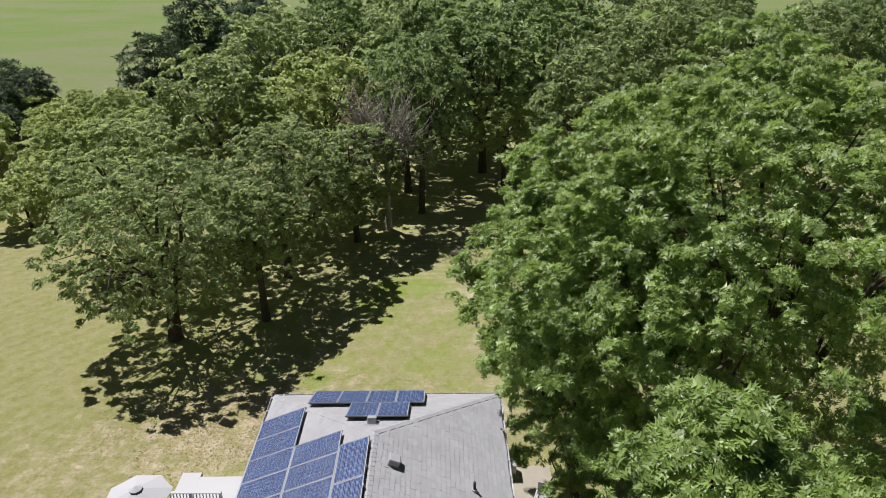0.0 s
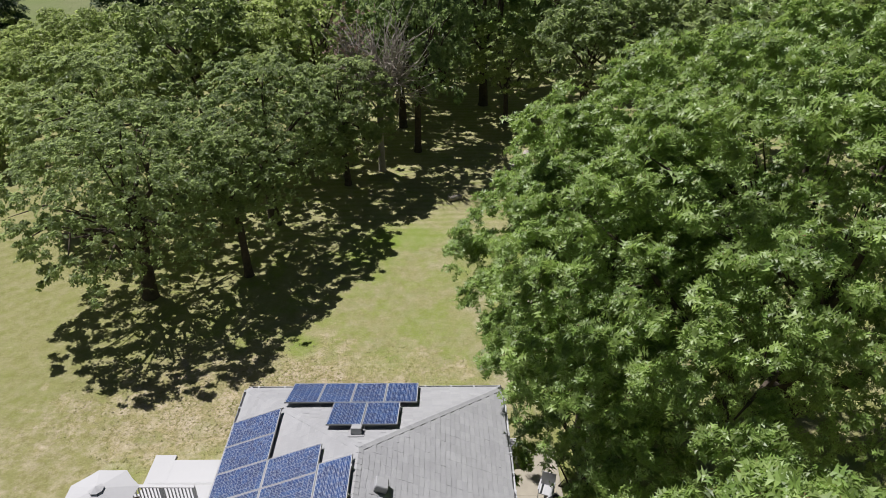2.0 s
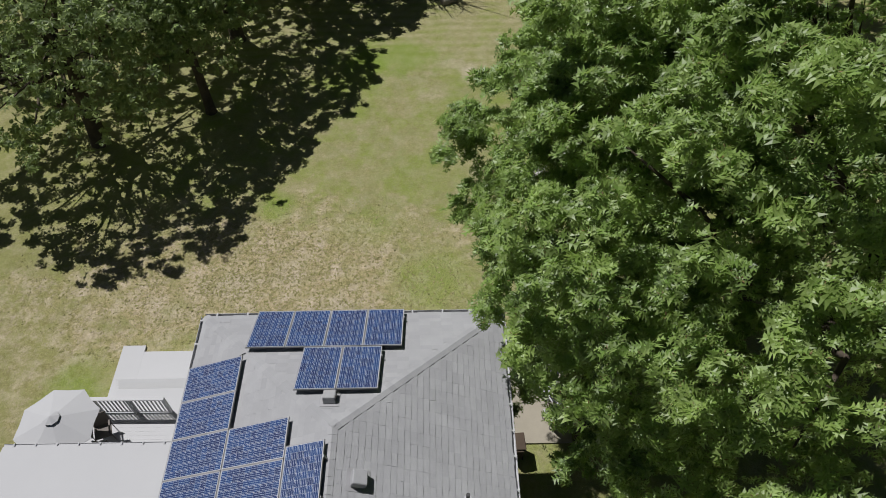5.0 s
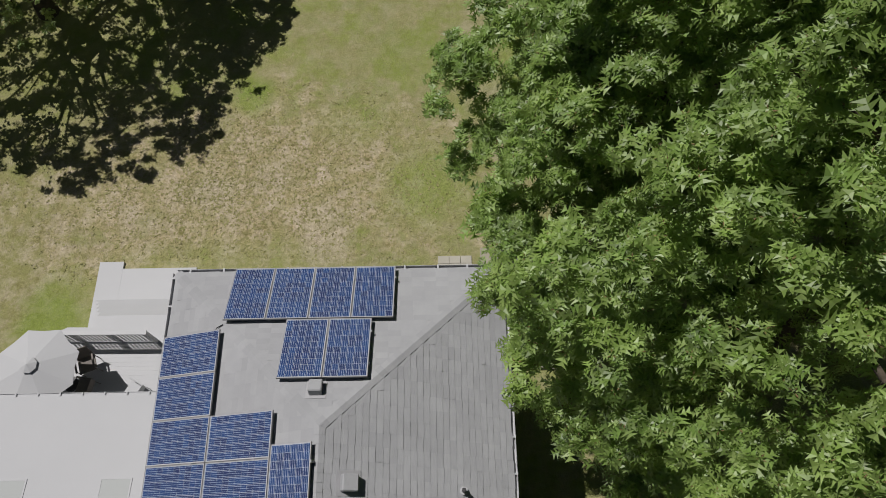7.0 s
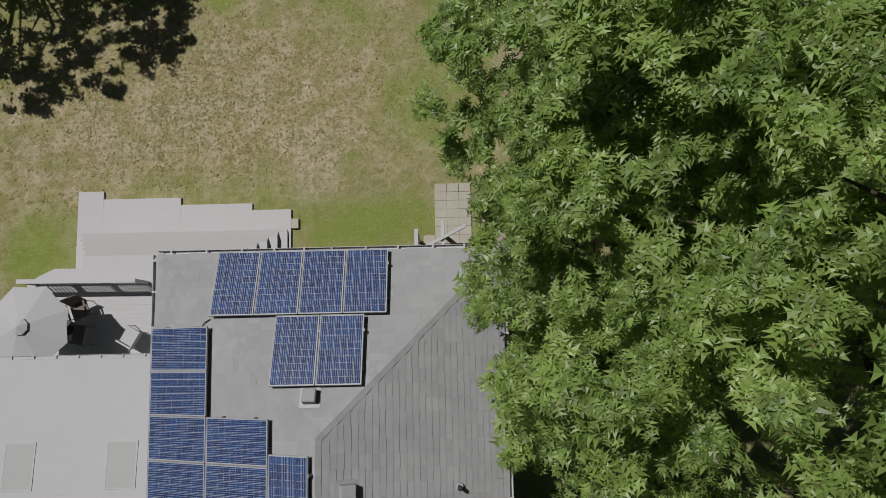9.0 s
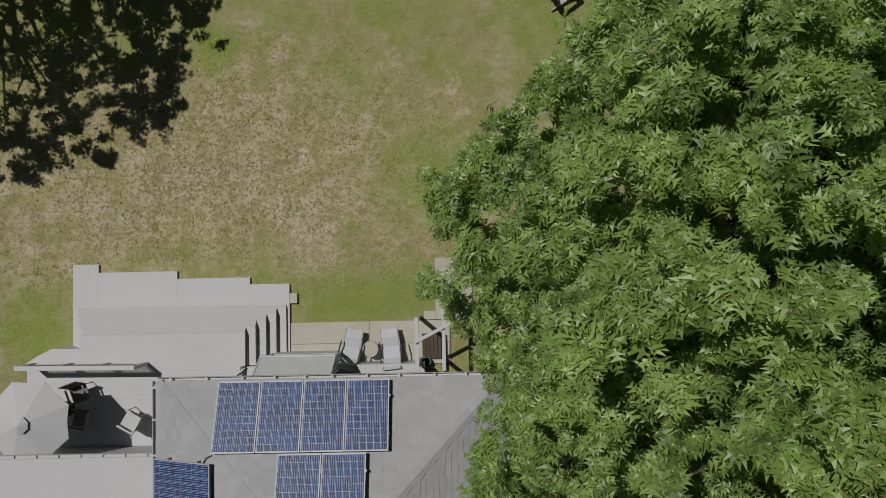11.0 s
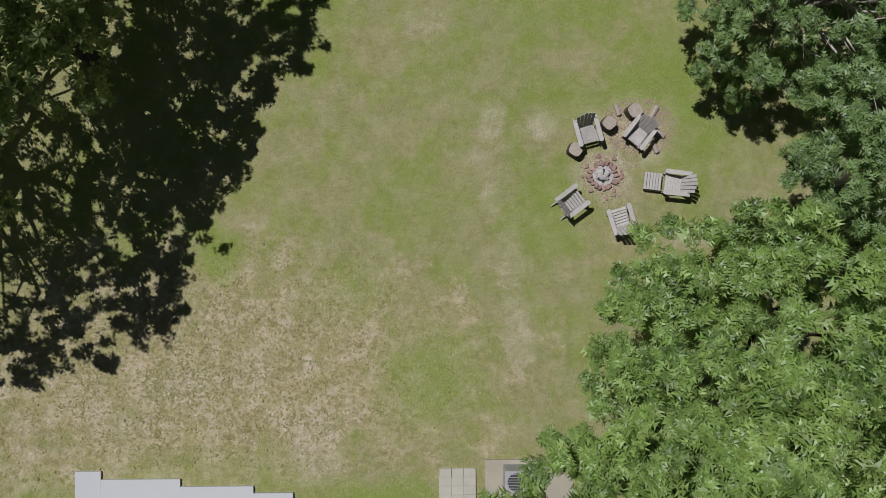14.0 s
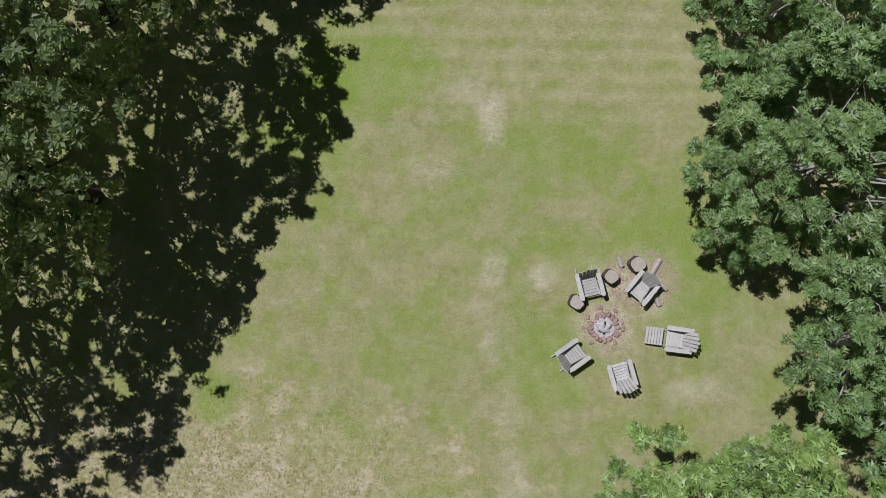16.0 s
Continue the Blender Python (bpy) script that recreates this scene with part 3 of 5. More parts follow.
for x, y, s, turn, ob in (
        (12, 55, 1.0, 40, WOOD_A), (0, 68, 1.05, 100, WOOD_A), (-12, 60, 1.0, 200, WOOD_A), (10, 74, 1.1, 290, WOOD_A), (22, 78, 1.1, 10, WOOD_A),
        (19, 50, 0.9, 20, WOOD_B), (26, 60, 0.95, 80, WOOD_B), (14, 38, 0.85, 150, WOOD_B), (-16, 50, 0.95, 240, WOOD_B), (-6, 76, 1.05, 310, WOOD_B), (34, 70, 0.95, 200, WOOD_B),
        (18, 90, 1.1, 120, WOOD_B), (2, 92, 1.15, 180, WOOD_B), (40, 88, 1.1, 80, WOOD_A),
        (-3, 45.5, 0.85, 200, WOOD_C),
        (12.0, 35.5, 0.72, 300, WOOD_B), (6.5, 41.0, 0.7, 120, WOOD_C), (20, 24, 0.75, 40, WOOD_B), (1.0, 52.5, 1.0, 70, WOOD_A), (-2.4, 40.0, 0.82, 10, WOOD_A), (-1.0, 34.6, 0.66, 200, WOOD_A), (-20, 42, 0.62, 100, WOOD_C), (-27, 46, 0.5, 20, WOOD_C), (-24, 38, 0.5, 70, WOOD_C), (-58, 60, 1.0, 20, CEDAR), (-48, 56, 0.75, 120, CEDAR), (-50, 46, 0.6, 200, CEDAR), (-27, 76, 0.9, 60, PINE), (-22, 68, 0.8, 30, PINE), (-12.5, 32.5, 0.85, 160, WOOD_C), (-17, 33, 0.85, 60, WOOD_B), (22, 34, 0.8, 250, WOOD_B), (30, 16, 0.9, 300, WOOD_B), (31, 40, 0.85, 15, WOOD_C),
        (-26, 84, 1.2, 140, PINE), (-20, 78, 1.1, 220, PINE), (-30, 100, 1.2, 300, PINE), (-18, 98, 1.25, 20, PINE), (-42, 96, 0.8, 90, PINE), (30, 90, 0.9, 10, PINE), (38, 72, 0.7, 70, PINE), (46, 80, 0.8, 130, PINE),
        (-36, 40, 0.88, 30, SHRUB), (-41, 36, 0.96, 80, SHRUB), (-38, 48, 0.96, 140, SHRUB), (-45, 46, 1.04, 200, SHRUB), (-34, 55, 0.96, 260, SHRUB), (-43, 57, 1.04, 320, SHRUB), (-51, 55, 1.04, 20, SHRUB),
        (-50, 66, 0.96, 70, SHRUB), (-43, 66, 0.8, 170, SHRUB), (-30, 63, 0.96, 220, SHRUB), (-47, 29, 0.96, 300, SHRUB), (-30, 38, 0.80, 15, SHRUB),
        (44, 62, 0.9, 30, WOOD_B), (54, 72, 0.95, 100, WOOD_A), (62, 84, 1.0, 70, WOOD_B), (46, 100, 1.1, 160, WOOD_B), (40, 50, 0.8, 190, WOOD_C), (50, 54, 1.3, 20, SHRUB), (56, 62, 1.2, 90, SHRUB),
        (48, 66, 0.8, 40, PINE), (72, 92, 0.9, 80, PINE), (34, 82, 0.9, 200, PINE), (-55, 42, 1.12, 110, SHRUB), (-47, 72, 0.7, 85, SHRUB), (-43, 73, 0.6, 125, SHRUB), (-37, 61, 1.2, 165, SHRUB), (-33, 47, 1.15, 205, SHRUB), (-29, 52, 1.2, 245, SHRUB), (-40, 52, 1.1, 285, SHRUB), (-48, 51, 1.2, 325, SHRUB), (-58, 76, 0.7, 25, SHRUB), (-55.5, 71, 1.15, 75, CEDAR), (-50.5, 67.5, 1.05, 160, CEDAR), (-37.5, 94, 1.35, 130, PINE), (-26, 34, 0.72, 190, SHRUB)):
    repeat(ob, x, y, s, turn)


def dead_tree():
    rng = np.random.default_rng(41)
    root = empty("dead_tree", pose(-3.6, 31.0, 0), "bare dying tree with grey branches and some brown leaves", "tree")
    tips = [(rng.uniform(-5.0, 2.9), rng.uniform(-2.2, 1.0), rng.uniform(7.8, 11.6)) for _ in range(22)]
    trunk, out = limbs(rng, 0.24, 8.0, tips, 0.4)
    for s, r in list(out):
        for _ in range(5):
            e = np.array(s[-1])
            b = np.array(s[-2])
            q = e + rng.normal(0, 0.9, 3)
            out.append(([b, (b + q) / 2 + rng.normal(0, 0.2, 3), q], [0.035, 0.025, 0.008]))
    place("trunk", tubes("trunk", trunk, M_BARK_GREY, 9), root)
    place("branchwork", tubes("branchwork", out, M_BARK_GREY, 5), root)
    p = np.array(tips)[rng.integers(0, 22, 420)] + rng.normal(0, 0.75, (420, 3))
    p = p[p[:, 0] < 0.0]
    v, f = scatter(MID, p, unit(rng.normal(size=p.shape) + np.array([0, 0, 0.5])), rng.uniform(0.5, 0.9, len(p)), rng)
    place("dry_foliage", np_mesh("dry_foliage", v, f, M_DRYLEAF), root, None, "sparse brown dead leaves")


dead_tree()


# ---- ground ----
def ground():
    n = 110
    u = np.linspace(-1, 1, n + 1)
    s = np.sign(u) * (np.abs(u) * 40 + np.abs(u) ** 6 * 1960)
    xs, ys = np.meshgrid(s, s + 10)
    z = np.zeros_like(xs)
    v = np.stack([xs, ys, z], -1).reshape(-1, 3)
    i = (np.arange(n)[:, None] * (n + 1) + np.arange(n)).ravel()
    f = np.stack([i, i + 1, i + n + 2, i + n + 1], 1)
    return tagged(place("ground", np_mesh("ground", v, f, M_GROUND, True)), "dry patchy lawn running out to a meadow", "ground", "", "structure")


ground()


def turf():
    """Short tufts standing out of the lawn."""
    rng = np.random.default_rng(51)
    n = 9000
    p = np.stack([rng.normal(-6.5, 5.0, n), rng.normal(6.2, 2.4, n), np.zeros(n)], 1)
    built = (p[:, 0] > -12.0) & (p[:, 0] < 2.4) & (p[:, 1] < -0.2) | (p[:, 0] > -11.0) & (p[:, 0] < -3.7) & (p[:, 1] < 3.05) | (p[:, 0] > -3.8) & (p[:, 0] < 1.9) & (p[:, 1] < 1.0) | (p[:, 0] > 0.6) & (p[:, 0] < 1.8) & (p[:, 1] < 2.8) | (p[:, 0] > 2.4) & (p[:, 1] < 2.2)
    p = p[~built & (((p[:, 0] + 6.5) / 10.5) ** 2 + ((p[:, 1] - 6.2) / 4.6) ** 2 < 1)]
    blade = []
    for _ in range(4):
        vs, fs = [], []
        for k in range(6):
            a = 2 * math.pi * (k + rng.uniform(-0.3, 0.3)) / 6
            l, w, h = rng.uniform(0.03, 0.06), rng.uniform(0.012, 0.022), rng.uniform(0.006, 0.020)
            c, e = math.cos(a), math.sin(a)
            vs += [(-e * w, c * w, 0.0), (e * w, -c * w, 0.0), (c * l, e * l, h)]
            fs.append((3 * k, 3 * k + 1, 3 * k + 2))
        blade.append((np.array(vs), np.array(fs)))
    v, f = scatter(blade, p, unit(np.array([0, 0, 1.0]) + rng.normal(0, 0.25, p.shape)), rng.uniform(0.5, 1.6, len(p)), rng)
    m = leafy("turf_blades", (0.37, 0.35, 0.17), (0.29, 0.28, 0.12), (0.22, 0.225, 0.085), 0.9, 0.2, 0.1)
    return tagged(place("grass", np_mesh("grass", v, f, m)), "short tufts of green and straw-coloured grass", "grass", "", "stuff")


turf()


# ---- house ----
EAVE_Z, PITCH = 6.37, 0.405
WEST_X, EAST_X, NORTH_Y, SOUTH_Y = -5.6, 2.7, 0.05, -14.5
RIDGE_X, HALF = (WEST_X + EAST_X) / 2, (EAST_X - WEST_X) / 2
RIDGE_Z = EAVE_Z + PITCH * HALF
house = empty("house", pose(0, 0, 0), "two-storey house with pale walls and a grey hipped shingle roof", "house")


def siding(bm, x0, x1, y, z0, z1, face):
    """Lapped boards on a wall that runs along x at y; face is the side they look to."""
    z = z0
    while z < z1 - 0.02:
        top = min(z + 0.12, z1)
        a = [bm.verts.new(c) for c in ((x0, y + face * 0.018, z), (x1, y + face * 0.018, z), (x1, y + face * 0.004, top), (x0, y + face * 0.004, top))]
        b = [bm.verts.new(c) for c in ((x0, y, z), (x1, y, z))]
        bm.faces.new(a), bm.faces.new((b[0], b[1], a[1], a[0]))
        z = top


def walls():
    t = 0.2
    x0, x1, y0, y1, z1 = WEST_X + 0.45, EAST_X - 0.45, SOUTH_Y + 0.45, NORTH_Y - 1.75, EAVE_Z - 0.16
    for name, b in (("wall_north", (x0, y1 - t, 0, x1, y1, z1)), ("wall_south", (x0, y0, 0, x1, y0 + t, z1)),
                    ("wall_west", (x0, y0 + t, 0, x0 + t, y1 - t, z1)), ("wall_east", (x1 - t, y0 + t, 0, x1, y1 - t, z1))):
        part(name, boxes(b), M_SIDING, house)
    bm = bmesh.new()
    siding(bm, x0, x1, y1 + 0.002, 0.05, z1, 1)
    part("siding", bm, M_SIDING, house, "white lapped boards")
    bm = boxes((WEST_X + 0.05, SOUTH_Y + 0.05, EAVE_Z - 0.16, EAST_X - 0.05, NORTH_Y - 0.05, EAVE_Z - 0.14))
    part("soffit", bm, M_WHITE, house)


walls()
y_n, y_s = NORTH_Y - HALF, SOUTH_Y + HALF


def roof():
    bm = bmesh.new()
    for dz, flip in ((0.0, False), (-0.12, True)):
        c = [bm.verts.new(p) for p in ((WEST_X, SOUTH_Y, EAVE_Z + dz), (EAST_X, SOUTH_Y, EAVE_Z + dz), (EAST_X, NORTH_Y, EAVE_Z + dz), (WEST_X, NORTH_Y, EAVE_Z + dz))]
        r = [bm.verts.new((RIDGE_X, y_s, RIDGE_Z + dz)), bm.verts.new((RIDGE_X, y_n, RIDGE_Z + dz))]
        for f in ((c[0], c[1], r[0]), (c[1], c[2], r[1], r[0]), (c[2], c[3], r[1]), (c[3], c[0], r[0], r[1])):
            bm.faces.new(f[::-1] if flip else f)
        if not flip:
            top = c
    for i in range(4):
        j = (i + 1) % 4
        bm.faces.new((top[j], top[i], c[i], c[j]))
    return part("roof", bm, M_SHINGLE, house, "grey asphalt shingle hipped roof")


ROOF = roof()
COURSE, TAB, THICK = 0.155, 0.305, 0.013
run = math.sqrt(1 + PITCH * PITCH)


def slope_frame(side):
    """Where a slope starts at the eave, the way along the eave, the way up the slope and the way out of it."""
    up = 1 / run
    if side == "north":
        return Vector((RIDGE_X, NORTH_Y, EAVE_Z)), Vector((-1, 0, 0)), Vector((0, -up, PITCH * up)), Vector((0, PITCH * up, up))
    if side == "east":
        return Vector((EAST_X, NORTH_Y, EAVE_Z)), Vector((0, -1, 0)), Vector((-up, 0, PITCH * up)), Vector((PITCH * up, 0, up))
    return Vector((WEST_X, NORTH_Y, EAVE_Z)), Vector((0, -1, 0)), Vector((up, 0, PITCH * up)), Vector((-PITCH * up, 0, up))


def tab_shape(rnd):
    """One shingle tab: its butt edge stands proud, its head dives under the course above."""
    w = TAB / 2
    lift = THICK * rnd
    return [(-w, 0, 0), (w, 0, 0), (w, 0, lift), (-w, 0, lift), (w, COURSE + 0.02, 0.002), (-w, COURSE + 0.02, 0.002)], [(0, 1, 2), (0, 2, 3), (3, 2, 4), (3, 4, 5), (1, 4, 2), (0, 3, 5)]


def shingles():
    rng = np.random.default_rng(61)
    single = []
    for k in range(3):
        v, f = tab_shape(0.82 + 0.14 * k)
        single.append(np_mesh("shingle", v, f, M_SHINGLE))
    count = 0
    for side in ("north", "east", "west"):
        o, u, up, out = slope_frame(side)
        rows = int(HALF * run / COURSE)
        vs, fs = [], []
        for r in range(rows):
            v0 = r * COURSE
            inset = (v0 + COURSE * 0.5) / run
            if side == "north":
                lo, hi = -(HALF - inset) + 0.10, HALF - inset - 0.10 - TAB / 2
            else:
                lo, hi = inset + 0.08, 7.4
            a = lo + TAB / 2 + (TAB / 2 if r % 2 else 0) + 0.02
            while a < hi - 0.05:
                w = a + rng.uniform(-0.004, 0.004)
                p = o + u * w + up * (v0 + rng.uniform(-0.014, 0.010)) + out * 0.003
                m = Matrix((u, up, out)).transposed().to_4x4()
                m.translation = p
                if side == "east" and count < 300 and 2.0 < w < 6.4 and r > 4:
                    place("shingle", single[count % 3], ROOF, m)
                    count += 1
                else:
                    tv, tf = tab_shape(rng.uniform(0.8, 1.12) if side == "east" else rng.uniform(0.28, 0.36))
                    fs += [tuple(i + len(vs) for i in t) for t in tf]
                    vs += [tuple(m @ Vector(c)) for c in tv]
                a += TAB
        tagged(place("shingle_cover", np_mesh("shingle_cover", vs, fs, M_SHINGLE), ROOF), kind="stuff")
    # caps along ridge and hips, folded over both slopes
    def caps(p, q, n, lift, wide=0.13):
        p, q = Vector(p), Vector(q)
        step = (q - p) / n
        d = step.normalized()
        side = Vector((d.y, -d.x, 0)).normalized()
        mesh = None
        for i in range(n):
            a = p + step * i
            if mesh is None:
                rows = []
                for at, h in ((a, lift), (a + step * 1.15, lift * 0.4)):
                    rows += [(at + side * w * wide, h + dh) for w, dh in ((-1, -lift), (-1, 0), (0, 0), (1, 0), (1, -lift))]
                v = [tuple(Vector((c.x, c.y, roof_z(c.x, c.y) + h)) - Vector((a.x, a.y, roof_z(a.x, a.y)))) for c, h in rows]
                f = [(k, k + 5, k + 6, k + 1) for k in range(4)] + [(0, 1, 2), (0, 2, 4), (2, 3, 4)]
                bm = bmesh.new()
                vs = [bm.verts.new(c) for c in v]
                for t in f:
                    bm.faces.new([vs[k] for k in t[::-1]])
                mesh = bpy.data.meshes.new("ridge_cap")
                bm.to_mesh(mesh)
                bm.free()
                mesh.materials.append(M_SHINGLE)
            place("ridge_cap", mesh, ROOF, pose(a.x, a.y, roof_z(a.x, a.y) + 0.004 + rng.uniform(0, 0.003)))

    caps((EAST_X - 0.02, NORTH_Y - 0.02, 0), (RIDGE_X, y_n, 0), 32, 0.016)
    caps((WEST_X + 0.02, NORTH_Y - 0.02, 0), (RIDGE_X, y_n, 0), 32, 0.006)
    caps((RIDGE_X, y_n - 4.2, 0), (RIDGE_X, y_n, 0), 22, 0.014, 0.12)


def gutter(name, p, q, out):
    """A dark open trough along the eave with pale straps across it."""
    p, q, out = Vector(p), Vector(q), Vector(out)
    d = (q - p).normalized()
    n = (q - p).length
    m = Matrix((d, out, Vector((0, 0, 1)))).transposed().to_4x4()
    m.translation = p
    bm = bmesh.new()
    box(bm, 0, 0.0, -0.115, n, 0.09, -0.105, m=m)
    box(bm, 0, 0.082, -0.105, n, 0.09, -0.012, m=m)
    box(bm, 0, 0.0, -0.105, n, 0.008, -0.012, m=m)
    g = part(name, bm, M_WHITE, house, "white gutter along the eave")
    i, rng = 0.35, random.Random(len(name))
    while i < n:
        bm = bmesh.new()
        box(bm, i - 0.022, -0.02, -0.01, i + 0.022, 0.096, 0.004, m=m)
        part("strap", bm, M_WHITE, g)
        i += 0.78 + rng.uniform(-0.12, 0.12)


gutter("gutter", (WEST_X, NORTH_Y, EAVE_Z), (EAST_X, NORTH_Y, EAVE_Z), (0, 1, 0))
gutter("gutter", (WEST_X, -7.5, EAVE_Z), (WEST_X, NORTH_Y, EAVE_Z), (-1, 0, 0))
gutter("gutter", (EAST_X, NORTH_Y, EAVE_Z), (EAST_X, -8.0, EAVE_Z), (1, 0, 0))


# ---- solar panels ----
PANEL_W, PANEL_L = 0.99, 1.65


M_BUSBAR = worn("busbar", (0.36, 0.42, 0.52), (0.30, 0.35, 0.44), 0.6, 0.0, 4.0, 60.0, 0.3, 0.02)


def solar_panel():
    root = empty("solar_panel", pose(0, 0, 0), "dark blue solar panel in an aluminium frame on the roof", "solar panel", "solar panels on the roof")
    w, l, h = PANEL_W / 2, PANEL_L / 2, 0.04
    e = 0.015
    part("frame", boxes((-w, -l, 0, -w + e, l, h), (w - e, -l, 0, w, l, h), (-w + e, -l, 0, w - e, -l + e, h), (-w + e, l - e, 0, w - e, l, h)), M_METAL, root)
    part("backsheet", boxes((-w + e, -l + e, 0.024, w - e, l - e, 0.03)), M_BACKSHEET, root)
    part("rail", boxes((-w - 0.02, -l * 0.55, -0.13, w + 0.02, -l * 0.55 + 0.04, -0.002)), M_METAL, root)
    part("rail", boxes((-w - 0.02, l * 0.55 - 0.04, -0.13, w + 0.02, l * 0.55, -0.002)), M_METAL, root)
    part("clamp", boxes((w - 0.01, l * 0.55 - 0.05, -0.02, w + 0.03, l * 0.55 + 0.01, 0.045)), M_METAL, root)
    part("junction_box", boxes((-0.08, l - 0.26, -0.012, 0.08, l - 0.14, 0.02)), M_BLACK, root)
    cw, cl = (2 * (w - e) - 0.02) / 6, (2 * (l - e) - 0.03) / 10
    x0, y0, ch = -cw / 2 + 0.0045, -cl / 2 + 0.003, 0.004
    bm = bmesh.new()
    for x, y in ((x0, y0),):
        ring = [(x + ch, y), (-x - ch, y), (-x, y + ch), (-x, -y - ch), (-x - ch, -y), (x + ch, -y), (x, -y - ch), (x, y + ch)]
        prism(bm, ring, 0.030, 0.033)
    for k in (-0.30, 0.0, 0.30):
        box(bm, k * cw - 0.003, y0 + 0.002, 0.0331, k * cw + 0.003, -y0 - 0.002, 0.0342)
    me = bpy.data.meshes.new("cell")
    bm.to_mesh(me)
    bm.free()
    me.materials.append(M_CELL), me.materials.append(M_BUSBAR)
    for p in me.polygons:
        if p.index > 9:
            p.material_index = 1
    for i in range(6):
        for j in range(10):
            place("cell", me, root, pose(-w + e + 0.01 + cw * (i + 0.5), -l + e + 0.015 + cl * (j + 0.5), 0))
    return root


def on_slope(side, along, up_by, landscape=False):
    """The pose of a panel whose middle lies so far along the eave and so far up the slope."""
    o, u, up, out = slope_frame(side)
    x, y = (-u if side == "west" else u), up
    if side == "north":
        x, y = Vector((1, 0, 0)), -up
    m = Matrix((x, y, x.cross(y))).transposed().to_4x4()
    if m.to_3x3().col[2].z < 0:
        m = Matrix((-x, y, -x.cross(y))).transposed().to_4x4()
    m.translation = o + u * along + up * up_by + out * 0.14
    if landscape:
        m = m @ pose(0, 0, 0, 0, 0, 90)
    return m


panel = solar_panel()
spots = []
for i in range(4):
    spots.append(on_slope("north", -(-0.505 - i * 1.01 - RIDGE_X), 0.05 + PANEL_L / 2 + 0.02))
for i in range(2):
    spots.append(on_slope("north", -(-0.505 - 0.50 - i * 1.01 - RIDGE_X), 0.05 + PANEL_L * 1.5 + 0.05))
for i in range(6):
    spots.append(on_slope("west", 1.76 + PANEL_W / 2 + i * 1.005, 0.08 + PANEL_L / 2))
for i in range(4):
    spots.append(on_slope("west", 3.77 + PANEL_W / 2 + i * 1.005, 0.08 + PANEL_L * 1.5 + 0.02))
spots.append(on_slope("west", 4.50 + PANEL_L / 2, 0.08 + PANEL_L * 2 + 0.04 + PANEL_W / 2, True))
spots.append(on_slope("west", 6.17 + PANEL_L / 2, 0.08 + PANEL_L * 2 + 0.04 + PANEL_W / 2, True))
panel.matrix_basis = spots[0]
for m in spots[1:]:
    copy_thing(panel, m)


def roof_z(x, y):
    return EAVE_Z + PITCH * min(x - WEST_X, EAST_X - x, NORTH_Y - y)


def roof_vent(x, y, w, h, rz, tilt, label):
    root = empty("roof_vent", pose(x, y, roof_z(x, y), 0, 0, rz), label, "vent", "vents on the roof")
    part("flashing", boxes((-w * 0.75, -w * 0.75, -0.02, w * 0.75, w * 0.75, 0.02)), M_METAL, root)
    root.rotation_euler = Euler((radians(tilt[0]), radians(tilt[1]), 0))
    part("hood", boxes((-w / 2, -w / 2, 0.02, w / 2, w / 2, h), bev=0.02), M_SHINGLE, root)
    part("grille", boxes((w / 2 - 0.001, -w * 0.42, 0.05, w / 2 + 0.004, w * 0.42, h - 0.04)), M_BLACK, root)


roof_vent(-1.62, -3.3, 0.30, 0.22, 0, (-math.degrees(math.atan(PITCH)), 0), "square pale metal roof vent on grey shingles")
roof_vent(-0.85, -5.25, 0.34, 0.24, 0, (0, math.degrees(math.atan(PITCH))), "square pale metal roof vent on grey shingles")


def pipe():
    x, y = 1.55, -5.37
    root = empty("vent_pipe", pose(x, y, roof_z(x, y)), "black plumbing vent pipe through the roof", "pipe")
    bm = bmesh.new()
    rod(bm, (0, 0, -0.05), (0, 0, 0.34), 0.045, 12)
    part("pipe", bm, M_BLACK, root)
    bm = bmesh.new()
    rod(bm, (0, 0, -0.03), (0, 0, 0.09), 0.085, 12)
    part("collar", bm, M_METAL, root)


pipe()


def cable():
    run_ = [(-4.05, -1.55, roof_z(-4.05, -1.55) + 0.03), (-4.2, -1.62, roof_z(-4.2, -1.62) + 0.05), (-4.3, -1.78, roof_z(-4.3, -1.78) + 0.03)]
    ob = place("cable", tubes("cable", [(run_, [0.012] * 3)], M_BLACK, 6))
    tagged(ob, "short black cable between two rows of solar panels", "cable")


cable()


# ---- west wing ----
M_PANE = worn("milky_skylight", (0.37, 0.385, 0.38), (0.335, 0.35, 0.345), 0.7, 0, 1.0, 30.0, 0.3, 0.02, 0.2)
wing = empty("house_wing", pose(0, 0, 0), "single-storey wing with a white roof joined to the house", "house")
W0, W1, WY, WZ, WS = -11.7, -5.16, -2.44, 3.5, 0.10


